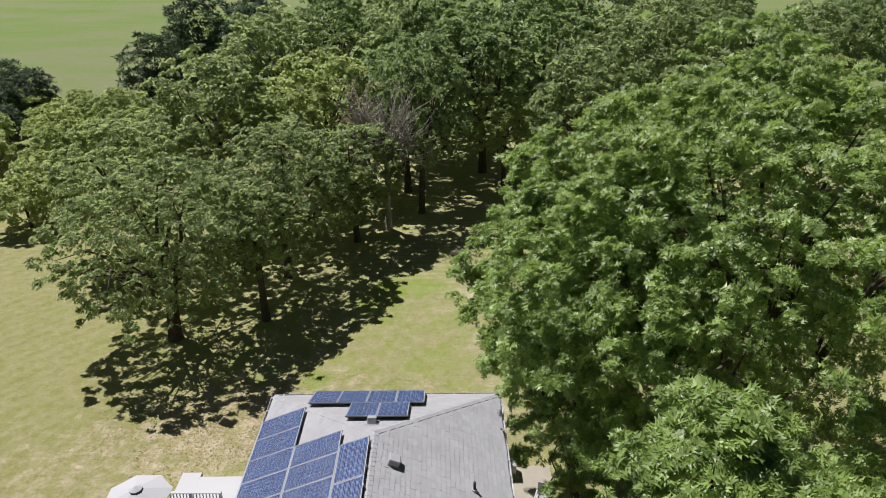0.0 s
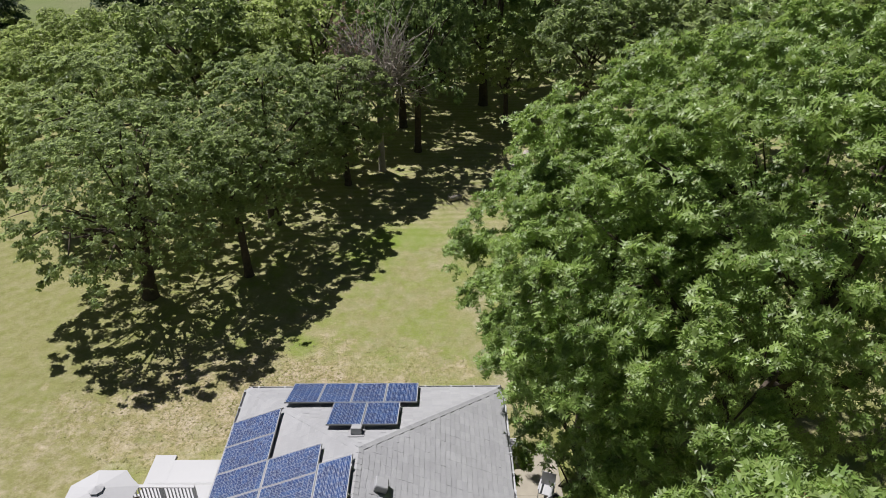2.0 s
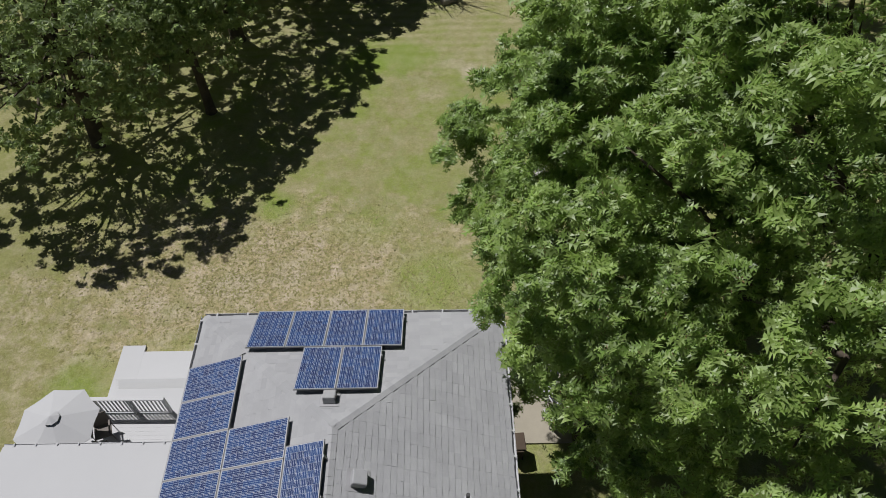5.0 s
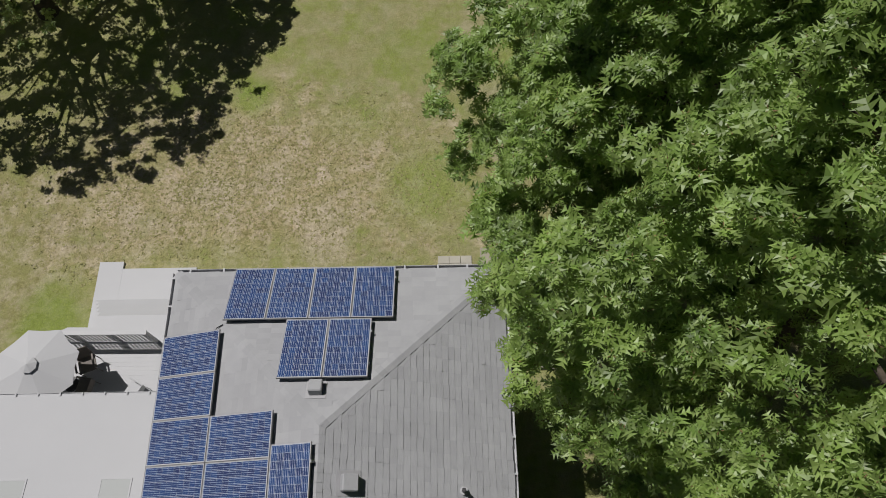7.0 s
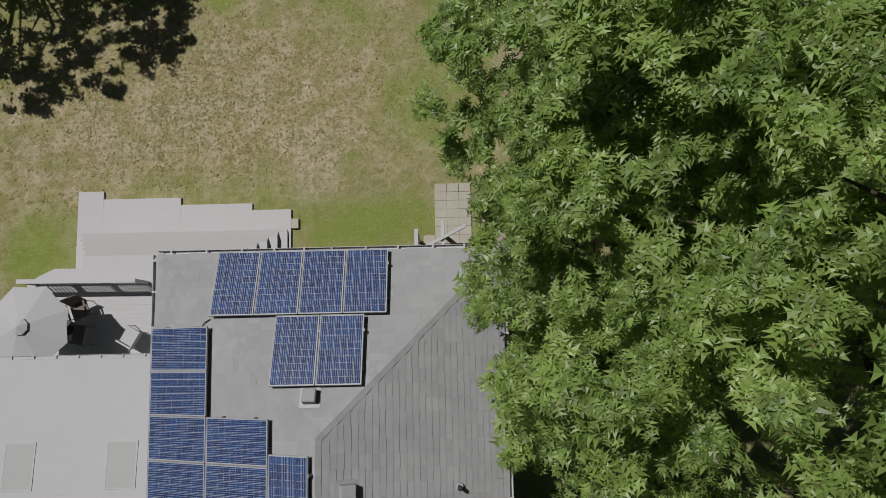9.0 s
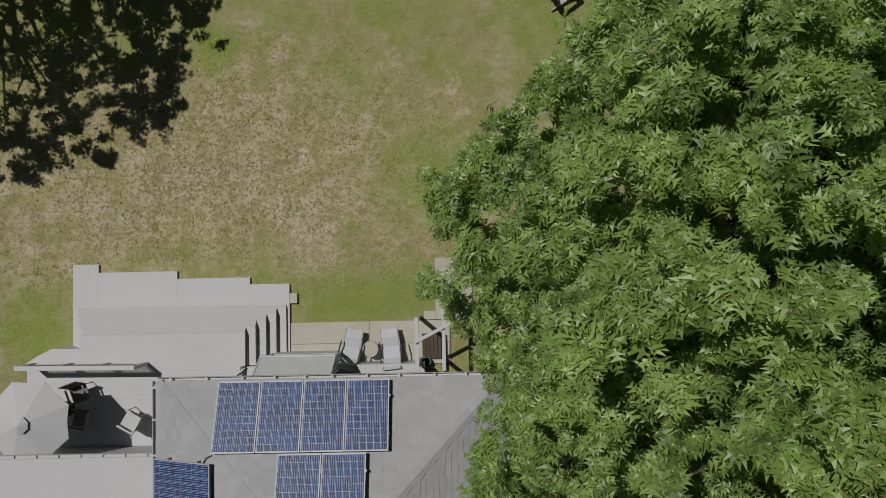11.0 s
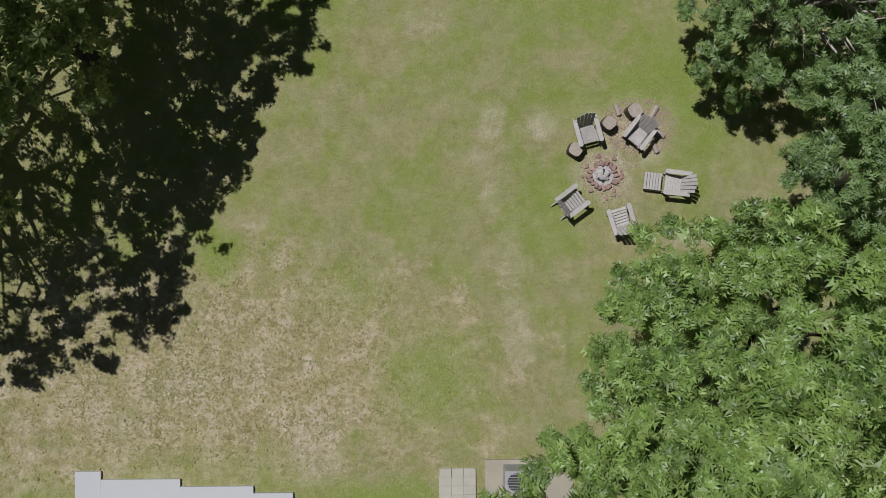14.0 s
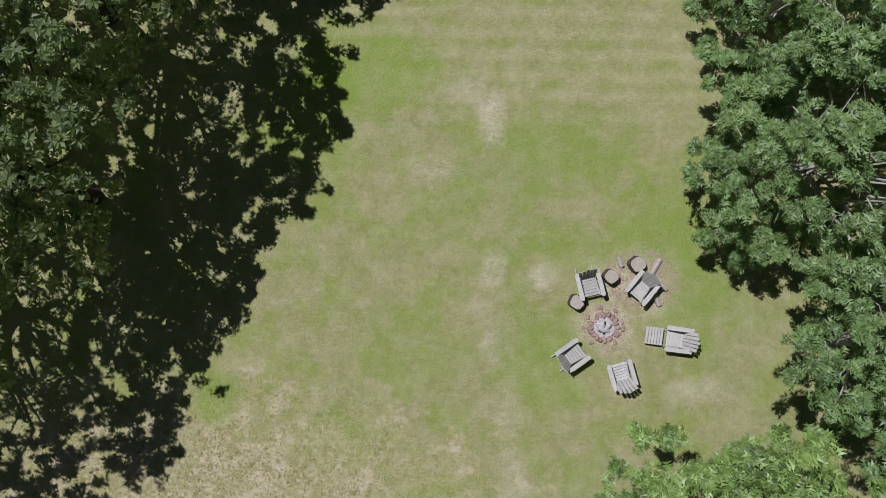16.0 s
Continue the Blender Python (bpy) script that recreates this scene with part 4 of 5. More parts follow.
def wing_parts():
    for name, b in (("wall_north", (W0 + 0.3, WY - 0.5, 0, W1, WY - 0.3, WZ - 0.1)), ("wall_west", (W0 + 0.3, -11.7, 0, W0 + 0.5, WY - 0.5, WZ + 0.02)), ("wall_south", (W0 + 0.5, -11.7, 0, W1, -11.5, WZ + 0.02))):
        part(name, boxes(b), M_SIDING, wing)
    y1 = -12.0
    n = 8
    for i in range(n):
        a, b = WY + (y1 - WY) * i / n, WY + (y1 - WY) * (i + 1) / n
        za, zb = WZ + (WY - a) * WS, WZ + (WY - b) * WS
        bm = bmesh.new()
        vs = [bm.verts.new(c) for c in ((W0, a, za + 0.006), (W1, a, za + 0.006), (W1, b, zb), (W0, b, zb), (W0, a, za - 0.12), (W1, a, za - 0.12), (W1, b, zb - 0.12), (W0, b, zb - 0.12))]
        for f in ((0, 3, 2, 1), (4, 5, 6, 7), (0, 1, 5, 4), (2, 3, 7, 6), (1, 2, 6, 5), (3, 0, 4, 7)):
            bm.faces.new([vs[k] for k in f])
        part("roofing_strip", bm, M_WHITEROOF, wing)
    g = part("gutter", boxes((W0, WY + 0.002, WZ - 0.11, W1, WY + 0.012, WZ - 0.004), (W0, WY + 0.09, WZ - 0.11, W1, WY + 0.10, WZ - 0.004), (W0, WY + 0.012, WZ - 0.04, W1, WY + 0.09, WZ - 0.03)), M_WHITEROOF, wing, "white gutter with straps across it")
    x = W0 + 0.3
    while x < W1:
        part("strap", boxes((x - 0.02, WY - 0.02, WZ - 0.003, x + 0.02, WY + 0.11, WZ + 0.009)), M_WHITEROOF, g)
        x += 0.62
    for x in (-10.25, -7.48):
        y0, y1 = -5.9, -4.65
        tilt = Matrix.Translation((x, (y0 + y1) / 2, WZ + (WY - (y0 + y1) / 2) * WS)) @ pose(0, 0, 0, -math.degrees(math.atan(WS)), 0, 0)
        h = (y1 - y0) / 2
        s = part("skylight", boxes((-0.42, -h, -0.02, -0.38, h, 0.02), (0.38, -h, -0.02, 0.42, h, 0.02), (-0.38, -h, -0.02, 0.38, -h + 0.04, 0.02), (-0.38, h - 0.04, -0.02, 0.38, h, 0.02)), M_WHITEROOF, wing, "flat skylight in the white roof")
        s.matrix_basis = tilt
        part("pane", boxes((-0.38, -h + 0.04, 0.004, 0.38, h - 0.04, 0.015)), M_PANE, s)


wing_parts()


# ---- deck, steps and patio ----
DECK_Z, RISE, N_STEP = 0.95, 0.19, 5


def deck():
    root = empty("deck", pose(0, 0, 0), "raised white deck with broad steps down to the lawn and patio", "deck", "", "structure")
    x_w = -10.85
    # upper platform
    part("platform", boxes((-11.95, WY - 0.3, 0.0, W1 + 0.0, -0.30, DECK_Z - 0.03)), M_DECK, root)
    y = WY - 0.28
    board = np_mesh("board", *slab_arrays(6.75, 0.1445, 0.026), M_DECK)
    while y < -0.36:
        place("board", board, root, pose(-11.95 + 3.375, y + 0.07, DECK_Z - 0.016))
        y += 0.145
    # steps that wrap round the north-east corner
    for k in range(N_STEP):
        xe, yn, z, x_w = -5.05 + 0.285 * k, 0.74 + 0.19 * k, DECK_Z - RISE * k, -10.25 - 0.14 * k
        bm = bmesh.new()
        y0, low = -0.30 + 0.002 * k, max(z - RISE, 0.0)
        sloped = [(x_w, y0, 0.0), (xe, y0, 0.0), (xe, yn + 0.19, 0.0), (x_w, yn + 0.19, 0.0), (x_w, yn + 0.19, low), (xe, yn + 0.19, low),
                  (x_w, y0, z - 0.002), (xe, y0, z - 0.002), (xe, yn, z - 0.002), (x_w, yn, z - 0.002)]
        vs = [bm.verts.new(c) for c in sloped]
        for f in ((3, 2, 1, 0), (6, 7, 8, 9), (9, 8, 5, 4), (4, 5, 2, 3), (0, 1, 7, 6), (1, 2, 5, 8, 7), (3, 0, 6, 9, 4)):
            bm.faces.new([vs[i] for i in f])
        s = part("step", bm, M_DECK, root)
        part("nosing", boxes((xe - 0.03, y0 + 0.01, z - 0.04, xe + 0.015, yn - 0.01, z), bev=0.004), M_DECK, s)
    for x0, x1, yn, z in ((-5.1, -3.8, 2.27, 0.10), (-7.5, -5.1, 2.5, 0.095), (-10.1, -7.5, 2.75, 0.09), (-10.95, -10.1, 3.02, 0.085)):
        part("paving_slab", boxes((x0 + 0.001, -0.2, -0.1, x1 - 0.001, yn, z), bev=0.003), M_DECK, root)
    part("block", boxes((-3.79, 1.62, 0, -3.55, 1.95, 0.12), bev=0.01), M_CONCRETE, root)
    bm = bmesh.new()
    prism(bm, [(-12.0, -0.31), (-10.2, -0.31), (-10.2, 0.34), (-11.15, 0.36), (-11.6, 0.15), (-12.0, -0.1)], 0.0, DECK_Z - 0.004)
    part("side_platform", bm, M_DECK, root)
    # porch under the eave, and a thin rod added along a slanting line
    part("porch", boxes((-5.0, -1.72, 0.0, 0.62, -0.32, DECK_Z - 0.05)), M_DECK, root)
    bm = bmesh.new()
    rod(bm, (-5.02, -0.34, DECK_Z + 0.06), (-6.0, -1.12, DECK_Z + 0.06), 0.022, 6)
    part("hand_rail", bm, M_GREYDECK, root, "thin grey rod lying low and slantwise over the deck")
    return root


def slab_arrays(lx, ly, lz):
    x, y, z, b = lx / 2, ly / 2, lz / 2, 0.002
    v = [(-x, -y, -z), (x, -y, -z), (x, y, -z), (-x, y, -z), (-x, -y, z - b), (x, -y, z - b), (x, y, z - b), (-x, y, z - b),
         (-x + b, -y + b, z), (x - b, -y + b, z), (x - b, y - b, z), (-x + b, y - b, z)]
    f = [(3, 2, 1, 0), (0, 1, 5, 4), (1, 2, 6, 5), (2, 3, 7, 6), (3, 0, 4, 7), (4, 5, 9, 8), (5, 6, 10, 9), (6, 7, 11, 10), (7, 4, 8, 11), (8, 9, 10, 11)]
    return v, f


deck()


def railing(label, p, q, z, high, step=0.13, posts=2):
    p, q = Vector((*p, z)), Vector((*q, z))
    d, n = (q - p).normalized(), (q - p).length
    root = empty("railing", Matrix.Translation(p) @ Matrix.Rotation(math.atan2(d.y, d.x), 4, "Z"), label, "railing")
    part("top_rail", boxes((-0.05, -0.07, high - 0.04, n + 0.05, 0.07, high), bev=0.006), M_WHITE, root)
    part("bottom_rail", boxes((0, -0.025, 0.09, n, 0.025, 0.14)), M_WHITE, root)
    post = np_mesh("post", *slab_arrays(0.1, 0.1, high - 0.04), M_WHITE)
    for i in range(posts):
        place("post", post, root, pose(n * i / (posts - 1), 0, (high - 0.04) / 2))
    bal = np_mesh("baluster", *slab_arrays(0.035, 0.035, high - 0.18), M_WHITE)
    i = step
    while i < n - 0.05:
        place("baluster", bal, root, pose(i, 0, 0.14 + (high - 0.18) / 2))
        i += step
    return root


railing("white wooden railing along the edge of the deck", (-11.7, -0.12), (-8.15, -0.16), DECK_Z, 1.0, 0.13, 4)


def lean_to():
    """A steep grey roof over the cellar way, with a boarded end."""
    root = empty("lean_to", pose(0, 0, 0), "steep grey lean-to roof over a cellar entry with slatted white sides", "lean-to")
    x0, x1, yn, ys, zn, zs = -4.25, -2.05, 0.08, -1.0, 2.02, 4.2
    bm = bmesh.new()
    vs = [bm.verts.new(c) for c in ((x0, yn, zn), (x1, yn, zn), (x1, ys, zs), (x0, ys, zs), (x0, yn, zn - 0.06), (x1, yn, zn - 0.06), (x1, ys, zs - 0.06), (x0, ys, zs - 0.06))]
    for f in ((0, 1, 2, 3), (7, 6, 5, 4), (4, 5, 1, 0), (5, 6, 2, 1), (6, 7, 3, 2), (7, 4, 0, 3)):
        bm.faces.new([vs[k] for k in f])
    part("roof", bm, M_GREYDECK, root)
    part("eave_board", boxes((x0 - 0.05, yn + 0.002, zn - 0.10, x1 + 0.05, yn + 0.06, zn + 0.02), bev=0.005), M_WHITE, root)
    for x in (x0 - 0.052, x1 + 0.002):
        bm = bmesh.new()
        vs = [bm.verts.new(c) for c in [(x + dx, y, z) for dx in (0, 0.05) for y, z in ((yn, zn - 0.08), (ys, zs - 0.08), (ys, zs + 0.03), (yn, zn + 0.03))]]
        for f in ((0, 1, 2, 3), (7, 6, 5, 4), (0, 4, 5, 1), (1, 5, 6, 2), (2, 6, 7, 3), (3, 7, 4, 0)):
            bm.faces.new([vs[k] for k in f])
        part("rim", bm, M_WHITE, root)
    for x in (x0, x1 - 0.04):
        y = yn - 0.08
        while y > ys:
            top = zn - 0.07 + (yn - y) / (yn - ys) * (zs - zn)
            part("slat", boxes((x, y - 0.06, 0.05, x + 0.03, y + 0.03, top)), M_WHITE, root)
            y -= 0.14
    part("sill", boxes((x0, yn - 0.09, 0.05, x1, yn - 0.03, 0.9)), M_SIDING, root)
    part("post", boxes((x0, yn - 0.09, 0.9, x0 + 0.08, yn - 0.01, zn - 0.06)), M_WHITE, root)
    part("post", boxes((x1 - 0.08, yn - 0.09, 0.9, x1, yn - 0.01, zn - 0.06)), M_WHITE, root)


lean_to()


def patio():
    root = empty("patio", pose(0, 0, 0), "stained tan concrete slab patio beside the house with a paved path", "patio", "", "structure")
    part("bed", boxes((-3.78, -0.44, -0.1, 1.45, 0.98, 0.045)), M_CONCRETE, root)
    rng = random.Random(71)
    x = -3.78
    while x < 1.4:
        w = 2.60
        for y in (-0.43, 0.28):
            part("slab", boxes((x + 0.004, y, 0.05, x + w - 0.004, y + 0.70, 0.075 + rng.uniform(0, 0.006)), bev=0.006), M_CONCRETE, root)
        x += w
    part("bed", boxes((0.99, 1.0, -0.1, 2.2, 2.74, 0.048)), M_CONCRETE, root)
    y = 1.0
    while y < 2.75:
        for x in ((0.60, 1.0, 1.4, 1.8) if y < 1.2 else (1.0, 1.4, 1.8)):
            part("paver", boxes((x + 0.004, y + 0.004, -0.05, x + 0.392, y + 0.286, 0.06 + rng.uniform(0, 0.008)), bev=0.005), M_CONCRETE, root)
        y += 0.29
    e = empty("patio", pose(0, 0, 0), "plain tan concrete slab along the east wall", "patio", "", "structure")
    for y, l in ((-1.1, 2.0), (0.9, 2.4)):
        part("slab", boxes((2.5, y + 0.001, -0.1, 5.4, y + l - 0.001, 0.07), bev=0.004), M_TAN, e)


patio()


# ---- furniture ----
def umbrella():
    root = empty("patio_umbrella", pose(-10.65, -1.52, DECK_Z), "open octagonal pale canvas patio umbrella on the deck", "umbrella")
    bm = bmesh.new()
    r, z0, z1 = 1.25, 2.08, 2.52
    ring = [(r * math.cos(math.pi * (k + 0.5) / 4), r * math.sin(math.pi * (k + 0.5) / 4)) for k in range(8)]
    for dz, flip in ((0, False), (-0.012, True)):
        apex = bm.verts.new((0, 0, z1 + dz))
        vs = [bm.verts.new((x, y, z0 + dz)) for x, y in ring]
        mid = [bm.verts.new(((x + ring[(k + 1) % 8][0]) / 2 * 0.97, (y + ring[(k + 1) % 8][1]) / 2 * 0.97, z0 + 0.02 + dz)) for k, (x, y) in enumerate(ring)]
        for k in range(8):
            for f in ((vs[k], mid[k], apex), (mid[k], vs[(k + 1) % 8], apex)):
                bm.faces.new(f[::-1] if flip else f)
        if flip:
            for k in range(8):
                a, b, c = (vs[k], mid[k], vs[(k + 1) % 8]), (old[0][k], old[1][k], old[0][(k + 1) % 8]), None
                bm.faces.new((b[0], a[0], a[1], b[1])), bm.faces.new((b[1], a[1], a[2], b[2]))
        old = (vs, mid)
    c = part("canopy", bm, M_CANVAS, root)
    bm = bmesh.new()
    v0, v1 = [], []
    for k in range(8):
        x, y = ring[k]
        v0.append(bm.verts.new((x * 0.2, y * 0.2, z1 - 0.02))), v1.append(bm.verts.new((x * 0.2, y * 0.2, z1 - 0.03)))
    apex = bm.verts.new((0, 0, z1 + 0.09))
    for k in range(8):
        bm.faces.new((v0[k], v0[(k + 1) % 8], apex)), bm.faces.new((v1[k], v1[(k + 1) % 8], v0[(k + 1) % 8], v0[k]))
    bm.faces.new(v1[::-1])
    part("vent", bm, M_CANVAS, c)
    bm = bmesh.new()
    rod(bm, (0, 0, 0.05), (0, 0, z1 + 0.02), 0.02)
    part("pole", bm, M_METAL, root)
    bm = bmesh.new()
    rod(bm, (0, 0, 0), (0, 0, 0.07), 0.24, 16)
    part("base", bm, M_BLACK, root)
    for k in range(8):
        x, y = ring[k]
        bm = bmesh.new()
        rod(bm, (0, 0, z1 - 0.05), (x * 0.97, y * 0.97, z0 - 0.02), 0.008, 5)
        part("rib", bm, M_BLACK, root)


umbrella()


def patio_chair(m, mat, label, group):
    root = empty("patio_chair", m, label, "chair", group)
    part("seat", boxes((-0.27, -0.25, 0.40, 0.27, 0.25, 0.43), bev=0.008), mat, root)
    bm = bmesh.new()
    box(bm, -0.27, -0.015, 0, 0.27, 0.015, 0.55, bev=0.008, m=pose(0, -0.25, 0.43, 14, 0, 0))
    part("backrest", bm, mat, root)
    for x in (-0.27, 0.27):
        for y in (-0.22, 0.22):
            bm = bmesh.new()
            rod(bm, (x, y, 0), (x * 0.96, y, 0.63 if y > 0 else 0.45), 0.014, 6)
            part("leg", bm, mat, root)
        part("arm", boxes((x - 0.03, -0.27, 0.62, x + 0.03, 0.26, 0.645), bev=0.006), mat, root)
    return root


patio_chair(pose(-10.05, -1.0, DECK_Z, 0, 0, 200), M_BRONZE, "dark bronze patio chair with a brown seat under the umbrella", "chairs on the deck")
patio_chair(pose(-10.0, -1.75, DECK_Z, 0, 0, 80), M_BRONZE, "dark bronze patio chair with a brown seat under the umbrella", "chairs on the deck")
patio_chair(pose(-8.45, -1.85, DECK_Z, 0, 0, 60), M_CANVAS, "pale patio chair on the white deck", "chairs on the deck")
patio_chair(pose(4.71, 0.80, 0.07, 0, 0, 160), M_CANVAS, "white patio chair on the concrete slab", "chairs on the east patio")
patio_chair(pose(4.80, -0.28, 0.07, 0, 0, 25), M_CANVAS, "white patio chair on the concrete slab", "chairs on the east patio")


def small_table(m, top, label):
    root = empty("side_table", m, label, "table")
    part("tabletop", boxes((-0.2, -0.2, 0.45, 0.2, 0.2, 0.465)), top, root)
    part("rim", boxes((-0.24, -0.24, 0.44, -0.2, 0.24, 0.475), (0.2, -0.24, 0.44, 0.24, 0.24, 0.475), (-0.2, -0.24, 0.44, 0.2, -0.2, 0.475), (-0.2, 0.2, 0.44, 0.2, 0.24, 0.475)), M_WHITE, root)
    for x in (-0.2, 0.2):
        for y in (-0.2, 0.2):
            part("leg", boxes((x - 0.02, y - 0.02, 0, x + 0.02, y + 0.02, 0.44)), M_WHITE, root)


small_table(pose(4.98, 0.32, 0.07, 0, 0, 30), M_BLACK, "small square table with a dark top in a white rim")


def lounger(m, label):
    root = empty("lounge_chair", m, label, "lounge chair", "loungers on the patio")
    prof = [(-0.62, 0.95), (-0.30, 0.48), (0.05, 0.36), (0.35, 0.42), (0.62, 0.30)]
    bm = bmesh.new()
    rows = [[bm.verts.new((x, y, z + dz)) for x in (-0.26, 0.26)] + [bm.verts.new((x, y, z + dz - 0.012)) for x in (0.26, -0.26)] for y, z in prof for dz in (0.0,)]
    for a, b in zip(rows, rows[1:]):
        for i in range(4):
            bm.faces.new((a[i], a[(i + 1) % 4], b[(i + 1) % 4], b[i]))
    bm.faces.new(rows[0][::-1]), bm.faces.new(rows[-1])
    part("sling", bm, M_WICKER, root)
    for s in (-1, 1):
        pts = [(s * 0.28, y, z - 0.005) for y, z in prof]
        place("side_tube", tubes("side_tube", [(pts, [0.014] * 5)], M_METAL, 6), root)
        leg = [(s * 0.29, -0.45, 0.02), (s * 0.30, -0.1, 0.33), (s * 0.29, 0.3, 0.40)]
        place("leg", tubes("leg", [(leg, [0.013] * 3)], M_METAL, 6), root)
        leg = [(s * 0.27, 0.45, 0.02), (s * 0.28, 0.1, 0.33), (s * 0.28, -0.28, 0.5)]
        place("leg", tubes("leg", [(leg, [0.013] * 3)], M_METAL, 6), root)
        arm = [(s * 0.33, -0.42, 0.66), (s * 0.36, -0.1, 0.62), (s * 0.34, 0.22, 0.55)]
        place("arm", tubes("arm", [(arm, [0.022] * 3)], M_BLACK, 6), root)
    bm = bmesh.new()
    rod(bm, (-0.28, 0.45, 0.02), (0.28, 0.45, 0.02), 0.012, 6)
    part("foot_bar", bm, M_METAL, root)


lounger(pose(-1.74, 0.14, 0.08, 0, 0, -12), "reclining lounge chair with a pale mesh sling on the patio")
lounger(pose(-0.46, 0.14, 0.08, 0, 0, 6), "reclining lounge chair with a pale mesh sling on the patio")


def round_table():
    root = empty("side_table", pose(-1.12, 0.12, 0.08), "small round pale side table between two loungers", "table")
    bm = bmesh.new()
    rod(bm, (0, 0, 0.42), (0, 0, 0.435), 0.24, 20)
    part("tabletop", bm, M_CONCRETE, root)
    ring = [(0.25 * math.cos(k * math.pi / 10), 0.25 * math.sin(k * math.pi / 10), 0.43) for k in range(21)]
    place("rim", tubes("rim", [(ring, [0.014] * 21)], M_METAL, 6), root)
    for k in range(3):
        a = k * 2.094
        bm = bmesh.new()
        rod(bm, (0.2 * math.cos(a), 0.2 * math.sin(a), 0), (0.12 * math.cos(a), 0.12 * math.sin(a), 0.42), 0.012, 6)
        part("leg", bm, M_METAL, root)


round_table()


def pergola():
    root = empty("pergola", pose(0, 0, 0), "open white timber frame at the end of the patio", "pergola")
    for x, y in ((0.45, 1.1), (0.45, -0.28), (1.25, 1.3), (1.25, -0.28)):
        part("post", boxes((x - 0.05, y - 0.05, 0.05, x + 0.05, y + 0.05, 2.02)), M_WHITE, root)
    part("beam", boxes((0.39, -0.38, 2.02, 0.51, 1.2, 2.12), bev=0.006), M_WHITE, root)
    part("beam", boxes((1.20, -0.40, 2.02, 1.31, 1.45, 2.12), bev=0.006), M_WHITE, root)
    bm = bmesh.new()
    box(bm, 0, -0.05, 0, 1.75, 0.05, 0.08, bev=0.006, m=pose(0.38, 0.46, 2.121, 0, 0, 27))
    part("brace", bm, M_WHITE, root)
    box_ = empty("planter_box", pose(0, 0, 0), "dark brown boarded box under the white frame", "box")
    part("base", boxes((0.54, -0.27, 0.06, 1.17, 0.55, 0.16)), M_BROWN, box_)
    for i in range(5):
        part("board", boxes((0.55 + i * 0.125, -0.26, 0.163, 0.66 + i * 0.125, 0.54, 0.185), bev=0.003), M_BROWN, box_)
    bk = empty("bucket", pose(0.66, -0.34, 0.085), "small teal plastic tub on the patio", "tub")
    bm = bmesh.new()
    v, f = tube([(0, 0, 0), (0, 0, 0.26)], [0.11, 0.15], 14)
    made = [bm.verts.new(c) for c in v]
    for t in f[:28]:
        bm.faces.new([made[i] for i in t])
    bm.faces.new(made[:14][::-1])
    bmesh.ops.delete(bm, geom=[made[-1]], context="VERTS")
    inner, g = tube([(0, 0, 0.26), (0, 0, 0.02)], [0.138, 0.10], 14)
    made2 = [bm.verts.new(c) for c in inner]
    for t in g:
        bm.faces.new([made2[i] for i in t])
    for k in range(14):
        j = (k + 1) % 14
        bm.faces.new((made[14 + k], made[14 + j], made2[j], made2[k]))
    part("tub", bm, M_TEAL, bk)


pergola()


